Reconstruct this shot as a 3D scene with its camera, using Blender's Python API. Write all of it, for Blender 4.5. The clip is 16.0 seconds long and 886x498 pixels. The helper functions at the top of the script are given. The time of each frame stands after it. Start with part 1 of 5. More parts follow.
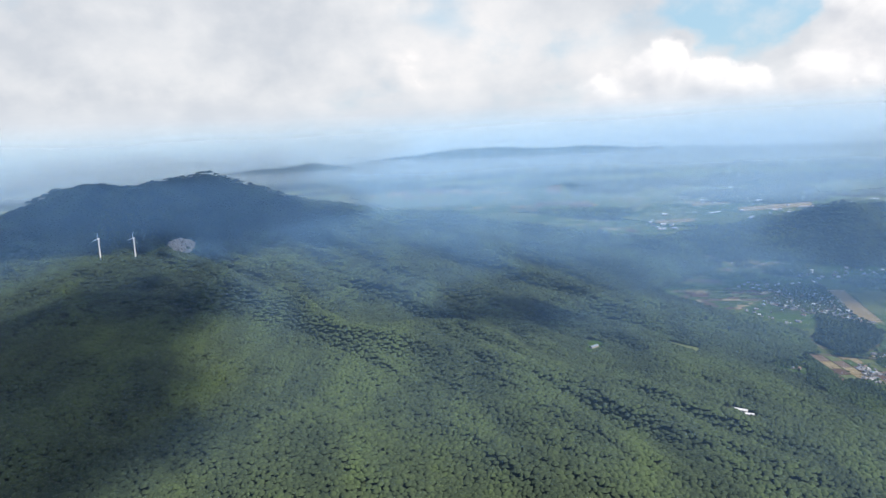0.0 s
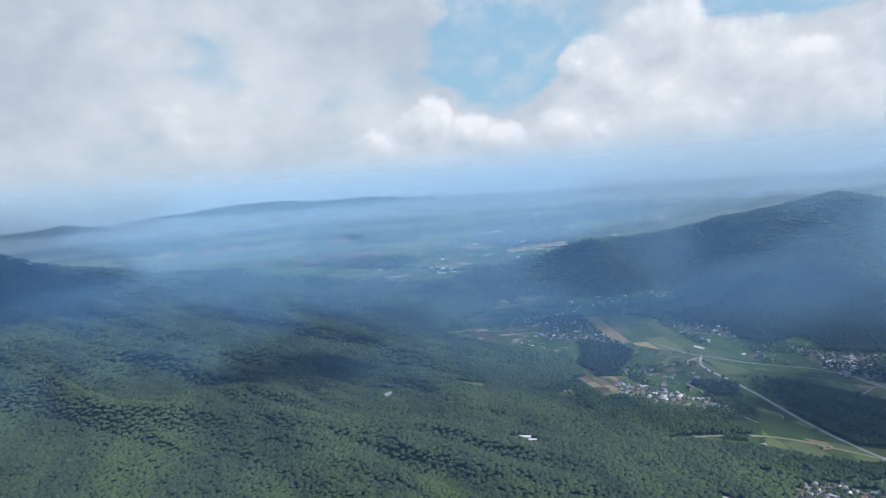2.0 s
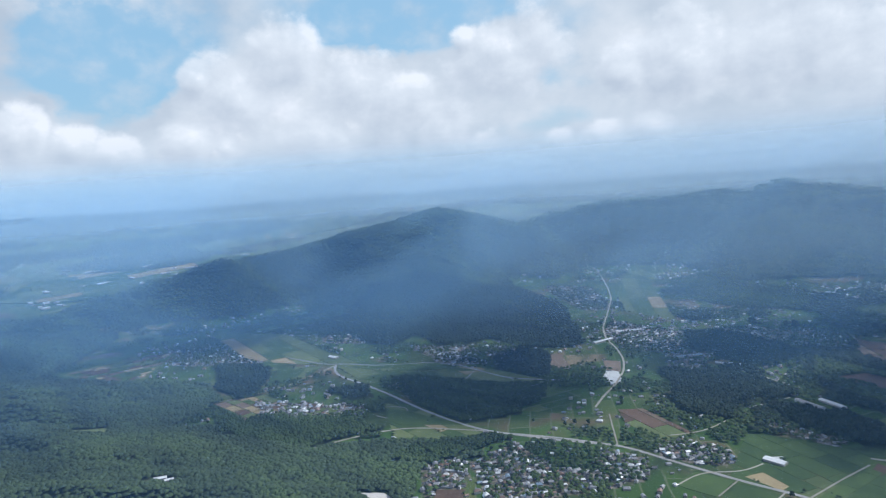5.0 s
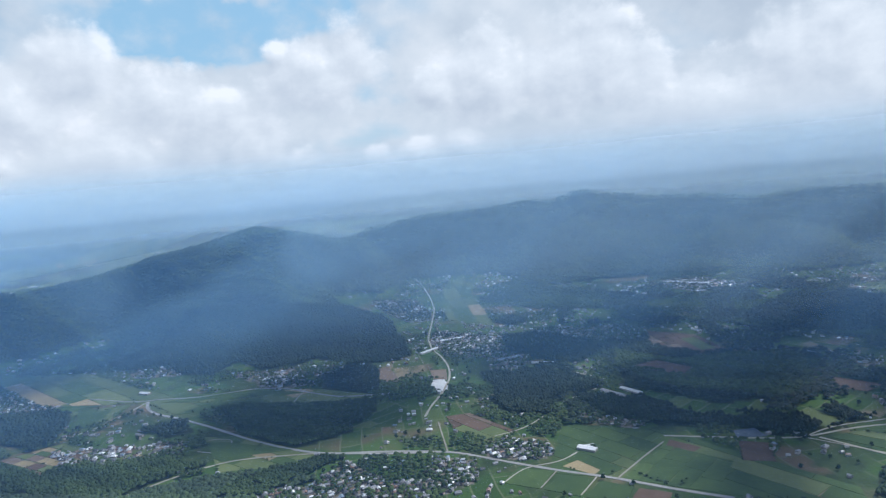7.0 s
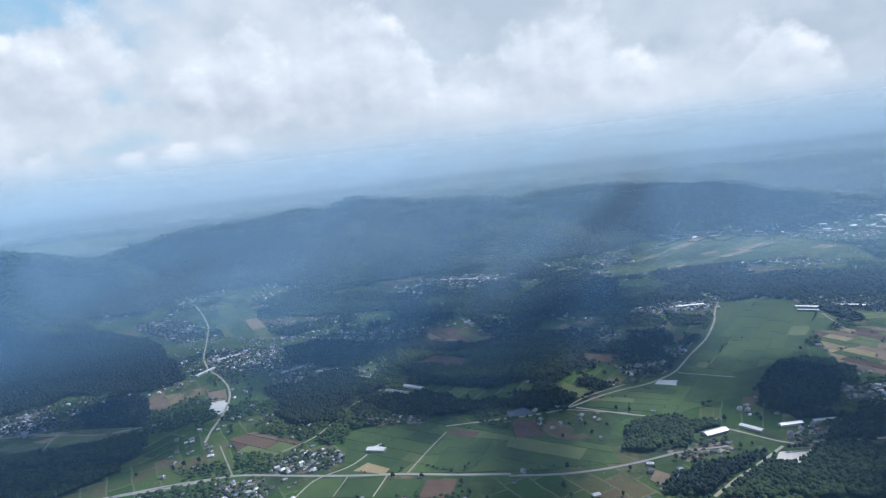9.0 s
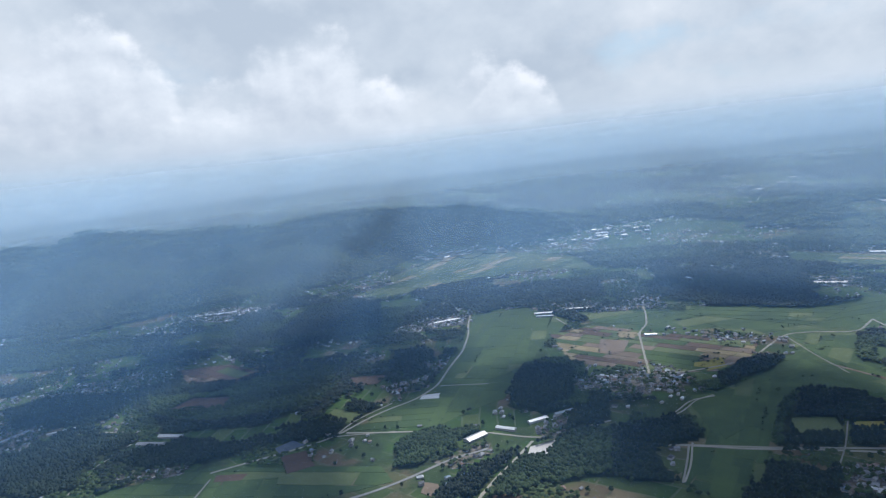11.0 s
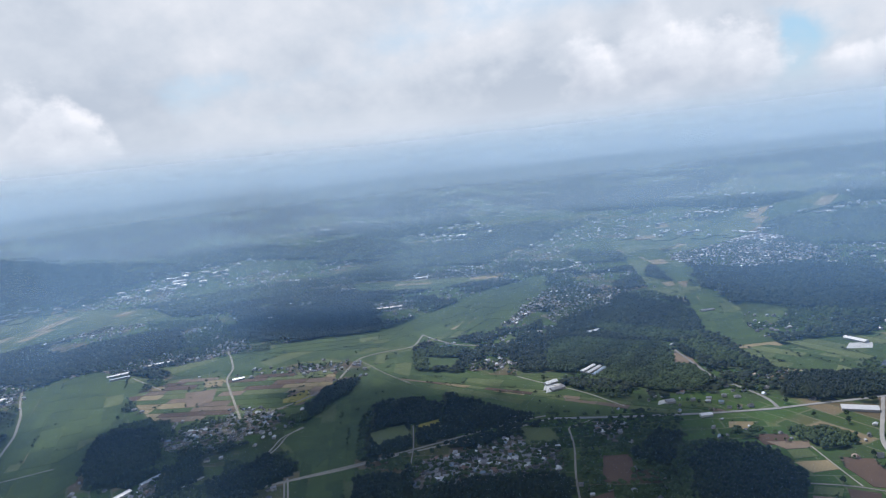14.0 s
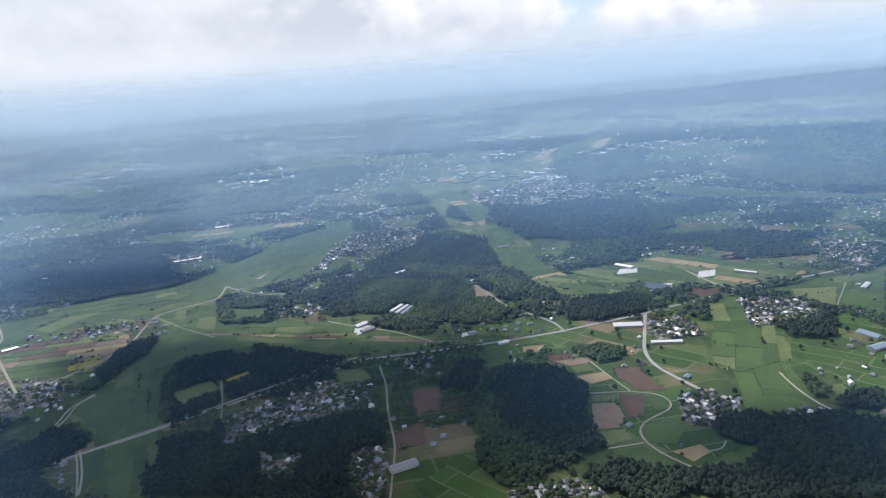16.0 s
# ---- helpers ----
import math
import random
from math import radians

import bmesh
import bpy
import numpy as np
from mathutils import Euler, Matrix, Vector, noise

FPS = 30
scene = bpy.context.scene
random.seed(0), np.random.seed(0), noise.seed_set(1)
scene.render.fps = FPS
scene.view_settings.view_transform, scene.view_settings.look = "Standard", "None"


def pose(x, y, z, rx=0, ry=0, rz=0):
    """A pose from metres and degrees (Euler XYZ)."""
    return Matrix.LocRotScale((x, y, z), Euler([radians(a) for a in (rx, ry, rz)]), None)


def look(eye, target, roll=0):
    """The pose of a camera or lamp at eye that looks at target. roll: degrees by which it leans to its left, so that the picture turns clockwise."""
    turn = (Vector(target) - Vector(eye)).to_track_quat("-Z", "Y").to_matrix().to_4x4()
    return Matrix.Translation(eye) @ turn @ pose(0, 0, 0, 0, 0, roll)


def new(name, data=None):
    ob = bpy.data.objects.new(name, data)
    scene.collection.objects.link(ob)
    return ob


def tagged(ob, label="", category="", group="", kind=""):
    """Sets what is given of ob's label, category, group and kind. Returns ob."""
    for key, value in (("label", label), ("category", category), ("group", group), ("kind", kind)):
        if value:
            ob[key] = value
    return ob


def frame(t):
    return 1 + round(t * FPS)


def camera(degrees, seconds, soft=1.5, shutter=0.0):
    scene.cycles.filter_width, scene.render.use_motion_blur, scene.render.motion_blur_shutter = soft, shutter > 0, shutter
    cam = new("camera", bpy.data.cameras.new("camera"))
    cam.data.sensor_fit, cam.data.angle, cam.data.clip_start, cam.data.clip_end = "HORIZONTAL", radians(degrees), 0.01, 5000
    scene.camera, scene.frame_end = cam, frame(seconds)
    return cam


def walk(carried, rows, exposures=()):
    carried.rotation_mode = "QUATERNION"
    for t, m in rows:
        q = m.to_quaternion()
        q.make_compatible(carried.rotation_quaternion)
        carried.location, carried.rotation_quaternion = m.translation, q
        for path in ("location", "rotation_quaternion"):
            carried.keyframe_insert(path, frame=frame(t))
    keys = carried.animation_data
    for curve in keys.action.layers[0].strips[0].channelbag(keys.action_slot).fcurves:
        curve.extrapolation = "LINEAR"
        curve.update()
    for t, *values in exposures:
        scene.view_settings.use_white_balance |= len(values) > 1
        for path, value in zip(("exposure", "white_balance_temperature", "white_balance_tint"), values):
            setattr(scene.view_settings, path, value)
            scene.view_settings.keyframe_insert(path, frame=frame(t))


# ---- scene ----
cam = camera(67.6, 16.0, soft=1.2)
EYE = 500.0
PATH = [
    (0, 80.96, 2.94, -0.47),
    (0.5, 81.92, 3.29, -3.19),
    (1, 83.25, 3.66, -6.64),
    (1.5, 84.25, 4.17, -11.79),
    (2, 84.24, 4.43, -19.25),
    (2.5, 83.74, 4.69, -28.41),
    (3, 82.79, 4.80, -34.93),
    (3.2, 82.42, 4.89, -36.79),
    (5.3, 83.59, 4.15, -53.36),
    (5.5, 83.56, 4.24, -55.46),
    (6, 83.52, 4.37, -60.31),
    (6.5, 83.54, 4.77, -63.15),
    (7, 83.60, 5.06, -66.00),
    (7.5, 83.43, 5.42, -70.74),
    (8, 83.42, 5.70, -74.96),
    (8.5, 83.08, 5.96, -79.41),
    (9, 82.27, 6.12, -85.45),
    (9.2, 81.96, 6.15, -87.74),
    (11.3, 82.64, 6.61, -108.24),
    (11.5, 82.92, 6.66, -109.53),
    (12, 83.40, 6.73, -116.35),
    (12.5, 83.47, 6.77, -121.39),
    (13, 83.10, 6.65, -128.99),
    (13.5, 82.81, 6.46, -134.65),
    (14, 81.99, 6.09, -142.07),
    (14.5, 80.80, 5.48, -150.22),
    (15, 79.82, 5.03, -157.01),
    (15.5, 78.66, 4.93, -158.65),
    (16, 75.58, 4.94, -158.86),
]
walk(cam, [(t, pose(0, 0, EYE, rx, ry, rz)) for t, rx, ry, rz in PATH], exposures=((0.0, 0.30, 6750.0, 14.0), (1.5, -0.02, 6300.0, 12.0), (3.0, -0.02, 5900.0, 10.0), (6.0, 0.03, 5850.0, 10.0), (9.0, 0.06, 5850.0, 10.0), (13.0, 0.06, 6100.0, 13.0), (14.2, 0.08, 6200.0, 14.0), (15.2, 0.2, 6350.0, 14.0), (16.0, 0.36, 6400.0, 15.0)))

# ---- sky, sun ----
SUN_AZ, SUN_EL = radians(128), radians(48)
SUN_WAY = Vector((math.sin(SUN_AZ) * math.cos(SUN_EL), math.cos(SUN_AZ) * math.cos(SUN_EL), math.sin(SUN_EL)))


class Nodes:
    """Small helper that adds nodes to a tree and links them."""

    def __init__(self, tree):
        self.tree = tree
        self.tree.nodes.clear()

    def put(self, socket, value):
        if hasattr(value, "is_output"):
            self.tree.links.new(value, socket)
        else:
            socket.default_value = value

    def add(self, kind, out=0, **inputs):
        n = self.tree.nodes.new(kind)
        for key, value in inputs.items():
            self.put(n.inputs[key.replace("_", " ")], value)
        return n.outputs[out]

    def math(self, op, a, b=0.0, c=0.0):
        n = self.tree.nodes.new("ShaderNodeMath")
        n.operation = op
        for i, value in enumerate((a, b, c)):
            self.put(n.inputs[i], value)
        return n.outputs[0]

    def vmath(self, op, a, b=(0, 0, 0)):
        n = self.tree.nodes.new("ShaderNodeVectorMath")
        n.operation = op
        self.put(n.inputs[0], a)
        self.put(n.inputs[1], b)
        return n.outputs[0]

    def step(self, x, lo, hi, a=0.0, b=1.0):
        n = self.tree.nodes.new("ShaderNodeMapRange")
        n.interpolation_type = "SMOOTHSTEP"
        for i, value in enumerate((x, lo, hi, a, b)):
            self.put(n.inputs[i], value)
        return n.outputs[0]

    def mix(self, fac, a, b, blend="MIX"):
        n = self.tree.nodes.new("ShaderNodeMix")
        n.data_type, n.blend_type = "RGBA", blend
        self.put(n.inputs[0], fac)
        self.put(n.inputs[6], a)
        self.put(n.inputs[7], b)
        return n.outputs[2]

    def noise(self, vector, scale, detail=5.0, rough=0.55, out=0):
        n = self.tree.nodes.new("ShaderNodeTexNoise")
        self.put(n.inputs["Vector"], vector)
        n.inputs["Scale"].default_value = scale
        n.inputs["Detail"].default_value = detail
        n.inputs["Roughness"].default_value = rough
        return n.outputs[out]

    def ramp(self, fac, stops):
        n = self.tree.nodes.new("ShaderNodeValToRGB")
        self.put(n.inputs[0], fac)
        while len(n.color_ramp.elements) < len(stops):
            n.color_ramp.elements.new(0.5)
        for e, (at, col) in zip(n.color_ramp.elements, stops):
            e.position, e.color = at, (*col, 1)
        return n.outputs[0]

    def xyz(self, v):
        n = self.tree.nodes.new("ShaderNodeSeparateXYZ")
        self.put(n.inputs[0], v)
        return n.outputs

    def vec(self, x, y, z):
        n = self.tree.nodes.new("ShaderNodeCombineXYZ")
        for i, value in enumerate((x, y, z)):
            self.put(n.inputs[i], value)
        return n.outputs[0]


world = bpy.data.worlds.new("sky")
scene.world = world
world.use_nodes = True
N = Nodes(world.node_tree)
sky = N.tree.nodes.new("ShaderNodeTexSky")
sky.sky_type, sky.sun_disc = "NISHITA", False
sky.sun_elevation, sky.sun_rotation = SUN_EL, SUN_AZ
sky.air_density, sky.dust_density = 1.0, 1.5
way = N.vmath("NORMALIZE", N.add("ShaderNodeTexCoord", 0))
X, Y, Z = N.xyz(way)
# angles: round the middle of the panorama (80 degrees) and above the horizon
c80, s80 = math.cos(radians(80)), math.sin(radians(80))
fwd = N.math("ADD", N.math("MULTIPLY", X, s80), N.math("MULTIPLY", Y, c80))
side = N.math("SUBTRACT", N.math("MULTIPLY", X, c80), N.math("MULTIPLY", Y, s80))
az = N.math("ADD", N.math("MULTIPLY", N.math("ARCTAN2", side, fwd), 180 / math.pi), 80.0)
el = N.math("MULTIPLY", N.math("ARCSINE", Z), 180 / math.pi)
puff = N.vec(az, N.math("MULTIPLY", el, 1.25), 3.7)
bump = N.noise(puff, 0.085, 6, 0.52)
fine = N.noise(puff, 0.27, 6, 0.52)
azw = N.math("ADD", az, N.math("MULTIPLY", N.math("SUBTRACT", bump, 0.5), 14.0))
elw = N.math("ADD", el, N.math("MULTIPLY", N.math("SUBTRACT", fine, 0.5), 5.0))


def patch(a0, e0, sa, se, amount):
    u = N.math("DIVIDE", N.math("SUBTRACT", azw, a0), sa)
    v = N.math("DIVIDE", N.math("SUBTRACT", elw, e0), se)
    r2 = N.math("ADD", N.math("MULTIPLY", u, u), N.math("MULTIPLY", v, v))
    return N.math("MULTIPLY", N.math("EXPONENT", N.math("MULTIPLY", r2, -1.0)), amount)


def total(rows):
    s = 0.0
    for row in rows:
        s = N.math("ADD", s, patch(*row))
    return s


# gaps of blue, and towering white heads
gaps = total([(22.8, 11.7, 4.9, 2.9, 0.6), (2.0, 11.5, 4.4, 2.5, 0.35), (24.4, 10.6, 3.4, 2.9, 0.6), (45.6, 12.0, 4.4, 1.7, 0.7), (45.9, 13.0, 5.4, 2.0, 0.8), (25.0, 10.2, 5.4, 2.9, 0.32), (60.0, 7.0, 2.9, 5.9, 0.2), (54.8, 13.8, 2.9, 2.0, 0.6), (169.3, 5.8, 2.9, 2.5, 0.5), (182.6, 6.1, 3.4, 2.0, 0.7), (121.7, 6.4, 5.9, 2.5, 0.18), (23.8, 7.9, 7.8, 2.5, 0.55), (60.9, 5.2, 2.9, 2.9, 0.1)])
heads = total([(-1.0, 7.5, 2.2, 1.5, 0.8), (17.6, 4.9, 2.9, 2.0, 0.8), (30.6, 4.8, 3.4, 2.0, 0.8), (38.7, 7.4, 8.3, 4.4, 0.75), (31.2, 4.0, 3.4, 2.5, 0.9), (17.4, 5.0, 2.9, 2.2, 0.7), (55.0, 9.4, 4.4, 3.9, 0.6), (70.4, 8.0, 6.9, 4.4, 0.5), (178.4, 4.9, 4.4, 2.5, 0.7), (159.2, 6.6, 6.9, 2.9, 0.6), (72.0, 8.0, 5.4, 3.4, 0.6), (96.4, 6.4, 9.8, 2.9, 0.4), (63.2, 2.5, 3.9, 1.5, 0.5), (101.8, 5.8, 10.8, 2.5, 0.4), (72.1, 6.5, 4.4, 2.9, 0.5)])
greys = total([(-18.8, 8.6, 20.6, 5.4, 0.18), (-15.2, 12.8, 12.7, 5.9, 0.18), (-26.3, 3.2, 12.7, 2.5, 0.35), (13.3, 13.0, 9.8, 4.4, 0.35), (103.0, 13.0, 19.6, 3.4, 0.3), (150.5, 4.8, 12.7, 2.5, 0.35), (113.1, 6.4, 14.7, 2.9, 0.2), (44.5, 2.4, 7.8, 1.7, 0.3), (155.3, 3.9, 14.7, 2.0, 0.25)])
flat = N.vec(N.math("DIVIDE", X, N.math("ADD", Z, 0.16)), N.math("DIVIDE", Y, N.math("ADD", Z, 0.16)), 0.0)
deck = N.noise(flat, 0.7, 5, 0.5)
cover = N.math("ADD", N.math("SUBTRACT", N.math("MULTIPLY", N.math("SUBTRACT", deck, 0.5), 1.3), gaps), 0.62)
cover = N.math("ADD", cover, N.math("MULTIPLY", N.math("SUBTRACT", fine, 0.5), 0.5))
cover = N.math("ADD", cover, N.math("MULTIPLY", greys, 0.9))
cover = N.math("SUBTRACT", cover, N.step(el, 18.0, 40.0, 0.0, 0.42))
mask = N.step(N.math("ADD", cover, N.math("MULTIPLY", heads, 0.9)), 0.14, 0.70)
lit = N.math("ADD", N.math("MULTIPLY", N.math("SUBTRACT", bump, 0.5), 1.9), N.math("MULTIPLY", N.math("SUBTRACT", fine, 0.5), 0.9))
lit = N.math("ADD", N.math("ADD", lit, N.math("MULTIPLY", heads, 0.42)), 0.42)
billow = N.noise(puff, 0.30, 4, 0.5)
lit = N.math("ADD", lit, N.math("MULTIPLY", N.math("MULTIPLY", N.math("SUBTRACT", billow, 0.55), N.step(heads, 0.1, 0.7)), 1.3))
lit = N.math("SUBTRACT", lit, greys)
white = N.ramp(lit, [(0.0, (0.51, 0.57, 0.63)), (0.4, (0.63, 0.68, 0.72)), (0.75, (0.74, 0.77, 0.79)), (1.0, (0.88, 0.89, 0.90))])
blue = N.mix(N.step(el, 14.0, 35.0, 0.62, 0.0), N.mix(1.0, sky.outputs[0], (0.10, 0.10, 0.10, 1), "MULTIPLY"), (0.36, 0.66, 0.86, 1))
mask = N.math("MAXIMUM", mask, N.step(fine, 0.42, 0.78, 0.08, 0.62))
skyward = N.mix(mask, blue, white)

# heaped cumulus: azimuth, elevation and half-width of each dome, in degrees
NORTH_DOMES = [
    (14.1, 3.0, 2.5), (18.3, 4.9, 2.9), (21.8, 4.0, 2.5), (24.5, 3.1, 2.7), (30.2, 3.9, 2.8), (31.2, 8.8, 1.8),
    (32.8, 3.4, 1.6), (33.9, 7.3, 4.2), (38.4, 9.4, 4.2), (40.8, 3.9, 4.4), (42.9, 7.0, 4.7), (47.0, 5.6, 4.2),
    (51.0, 3.4, 3.7), (53.3, 11.2, 1.9), (54.0, 2.2, 2.2), (55.5, 9.8, 4.5), (59.4, 10.9, 3.4), (60.5, 2.2, 1.4),
    (60.9, 1.2, 1.7), 
]
SOUTH_DOMES = [
    (63.9, 1.1, 2.0), (64.1, 2.4, 2.0), (66.2, 7.1, 2.9), (68.1, 2.5, 2.0), (70.7, 8.0, 5.4), (70.8, 7.5, 4.9),
    (77.2, 7.2, 5.9), (79.9, 7.7, 5.4), (83.1, 6.0, 5.4), (87.0, 4.2, 5.4), (95.7, 5.6, 2.9), (96.3, 5.9, 5.9),
    (100.7, 3.5, 3.4), (101.3, 5.5, 3.4), (111.1, 3.0, 5.4), (155.3, 5.2, 3.9), (160.9, 5.9, 5.1), (166.2, 4.4, 3.2),
    (173.8, 3.0, 2.7), (176.5, 3.9, 2.2), (178.7, 4.4, 2.5), (181.2, 1.7, 2.9),
]


def heaps(a, e):
    """How deep inside the heaped clouds a direction lies; their edges boil at many scales."""
    p = N.vec(a, N.math("MULTIPLY", e, 1.15), 0.0)
    deep = -0.7
    for da, de, wide in NORTH_DOMES + SOUTH_DOMES:
        n = N.tree.nodes.new("ShaderNodeVectorMath")
        n.operation = "DISTANCE"
        N.put(n.inputs[0], p)
        n.inputs[1].default_value = (da, de * 1.15, 0.0)
        deep = N.math("MAXIMUM", N.math("MULTIPLY_ADD", n.outputs["Value"], -1 / wide, 1.0), deep)
    return N.math("ADD", deep, N.math("MULTIPLY", N.math("SUBTRACT", N.noise(p, 0.18, 6, 0.54), 0.5), 2.4))


deep = heaps(az, el)
relief = N.math("SUBTRACT", deep, heaps(N.math("ADD", az, 0.7), N.math("ADD", el, 1.1)))
heap_lit = N.math("MULTIPLY_ADD", relief, 0.72, N.math("MULTIPLY_ADD", deep, -0.12, 0.58))
heap_tone = N.ramp(heap_lit, [(0.1, (0.54, 0.59, 0.65)), (0.45, (0.66, 0.70, 0.74)), (0.8, (0.80, 0.83, 0.85)), (1.0, (0.95, 0.95, 0.95))])
skyward = N.mix(N.step(deep, -0.05, 0.42, 0.0, 0.88), skyward, heap_tone)
veil = N.step(el, -0.5, 5.5, 0.96, 0.0)
veil = N.math("MULTIPLY", veil, N.math("SUBTRACT", 1.0, N.math("MULTIPLY", N.step(heads, 0.25, 0.9), 0.45)))
glow = patch(128.0, 2.0, 34.0, 7.0, 0.28)
veiled = N.ramp(N.math("ADD", N.step(el, -0.8, 6.0), glow), [(0.0, (0.33, 0.46, 0.59)), (0.15, (0.38, 0.51, 0.63)), (0.4, (0.49, 0.60, 0.70)), (0.7, (0.60, 0.68, 0.75)), (1.0, (0.69, 0.75, 0.79))])
back = N.add("ShaderNodeBackground", 0, Color=N.mix(veil, skyward, veiled), Strength=1.0)
N.tree.links.new(back, N.tree.nodes.new("ShaderNodeOutputWorld").inputs[0])

sun = new("sun", bpy.data.lights.new("sun", "SUN"))
sun.data.energy, sun.data.angle, sun.data.color = 4.3, radians(2.4), (1.0, 0.95, 0.87)
sun.matrix_world = look(SUN_WAY * 3000, (0, 0, 0))

# ---- land form ----
TABLE = np.random.RandomState(7).rand(256, 256)


def vnoise(x, y):
    ix, iy = np.floor(x).astype(int), np.floor(y).astype(int)
    fx, fy = x - ix, y - iy
    fx, fy = fx * fx * (3 - 2 * fx), fy * fy * (3 - 2 * fy)
    a, b = TABLE[ix % 256, iy % 256], TABLE[(ix + 1) % 256, iy % 256]
    c, d = TABLE[ix % 256, (iy + 1) % 256], TABLE[(ix + 1) % 256, (iy + 1) % 256]
    return (a * (1 - fx) + b * fx) * (1 - fy) + (c * (1 - fx) + d * fx) * fy


def fbm(x, y, octaves=4):
    s, k = 0 * x, 0.5
    for i in range(octaves):
        s, k, x, y = s + k * vnoise(x + 17.3 * i, y - 9.1 * i), k / 2, x * 2.03, y * 2.03
    return s / (1 - 0.5**octaves)


# crest lines: x, y, height; and how far the flanks reach
RIDGES = [
    ([(-1772, 2217, 262), (-1624, 2570, 302), (-1498, 2800, 394), (-1379, 2935, 359), (-1242, 3069, 392), (-1100, 3194, 415), (-950, 3312, 346), (-745, 3503, 243), (-503, 3682, 184), (-105, 3918, 64)], 1350, 0.4),
    ([(-1438, 1962, 162), (-1066, 2035, 163), (-952, 2016, 160), (-745, 1870, 128), (-538, 1718, 102), (-326, 1617, 84), (-117, 1425, 55), (109, 1185, 25)], 760, 0.35),
    ([(-760, 1000, 50), (-900, 1450, 120), (-1066, 2035, 163)], 700, 0.5),
    ([(1368, 2252, 224), (1583, 2273, 221), (1818, 2266, 224), (2071, 2226, 256), (2337, 2150, 295), (2475, 2096, 330), (2640, 1998, 284), (2819, 1861, 211), (3000, 1695, 250)], 900, 0.5),
    ([(3000, 1695, 250), (3172, 1511, 291), (3342, 1286, 294), (3486, 982, 282), (3564, 780, 340), (3602, 579, 308), (3629, 383, 275), (3645, 164, 271), (3647, -96, 242), (3669, -223, 260), (3739, -364, 279), (3713, -728, 258), (3649, -1100, 240), (3508, -1417, 167), (3287, -1584, 115), (3087, -1678, 36)], 1000, 0.6),
]
# far ranges: x, y, height; flank reach
FAR_RIDGES = [
    ([(-5365, 11890, 40), (-3783, 12489, 155), (-2349, 12837, 253), (-1276, 12992, 20)], 2100),
    ([(-1300, 14900, 215), (1240, 14950, 356), (3620, 14560, 270), (6100, 13700, 120), (8230, 12530, 60)], 2600),
    ([(760, 5950, 30), (1110, 5890, 90), (1490, 5810, 35)], 520),
    ([(3440, 6100, 60), (4850, 5720, 84), (5480, 5120, 82)], 800),
    ([(5620, 2110, 180), (5720, 1790, 232), (5810, 1510, 160)], 700),
    ([(1240, -9400, 40), (-500, -9300, 120), (-1200, -9150, 165), (-1900, -9050, 180), (-3200, -8800, 170)], 2200),
]
NEAR_FLAT, FAR_SPAN, FARTHEST = 3300.0, 1300.0, 45000.0
# outline of the flat valley floor
VALLEY = [(992, 2345), (1163, 2395), (1390, 2156), (1626, 2132), (1692, 2205), (1362, 1782), (1332, 1604), (1345, 1338), (1412, 1218), (1520, 1123), (1538, 893), (1619, 855), (1860, 1022), (2139, 1319), (2469, 1661), (2403, 1392), (2798, 1425), (2922, 1124), (2762, 957), (2291, 983), (2215, 819), (2220, 454), (2491, 463), (2678, 342), (2741, 199), (2852, 36), (2711, -156), (2742, -456), (2676, -233), (2816, -437), (3091, -663), (3459, -888), (3429, -1131), (3003, -1109), (3242, -1483), (4134, -3589), (4196, -5150), (491, -4332), (-801, -3756), (-500, -2600), (-900, -600), (-300, -200), (535, 552), (705, 691), (792, 746), (886, 681), (903, 765), (759, 976), (895, 928), (807, 1071), (765, 1178), (660, 1350), (812, 1395), (872, 1551), (790, 1772), (653, 2069), (725, 2111)]


def along(px, py, line):
    """Distance from points to a line of points, and the third value of the line at the nearest place."""
    best, value = np.full(px.shape, 1e9), np.zeros(px.shape)
    for (x0, y0, z0), (x1, y1, z1) in zip(line, line[1:]):
        vx, vy = x1 - x0, y1 - y0
        s = np.clip(((px - x0) * vx + (py - y0) * vy) / (vx * vx + vy * vy + 1e-9), 0, 1)
        d = np.hypot(px - x0 - s * vx, py - y0 - s * vy)
        value = np.where(d < best, z0 + s * (z1 - z0), value)
        best = np.minimum(d, best)
    return best, value


def far_reach(r):
    """The distance for which a far place at r stands: past NEAR_FLAT the land draws together towards the skyline."""
    s = np.clip((r - NEAR_FLAT) / FAR_SPAN, 0, 1)
    return np.where(r > NEAR_FLAT, NEAR_FLAT / (1 - s * (1 - NEAR_FLAT / FARTHEST)), r)


def drawn_reach(d):
    """The other way round: where a place at the distance d is drawn."""
    return d if d <= NEAR_FLAT else NEAR_FLAT + FAR_SPAN * (1 - NEAR_FLAT / d) / (1 - NEAR_FLAT / FARTHEST)


def true_place(x, y):
    """Full-size place of a drawn one, and the scale at which it is drawn."""
    r = np.maximum(np.hypot(x, y), 1e-6)
    k = r / np.maximum(far_reach(r), 1e-6)
    return x / k, y / k, k


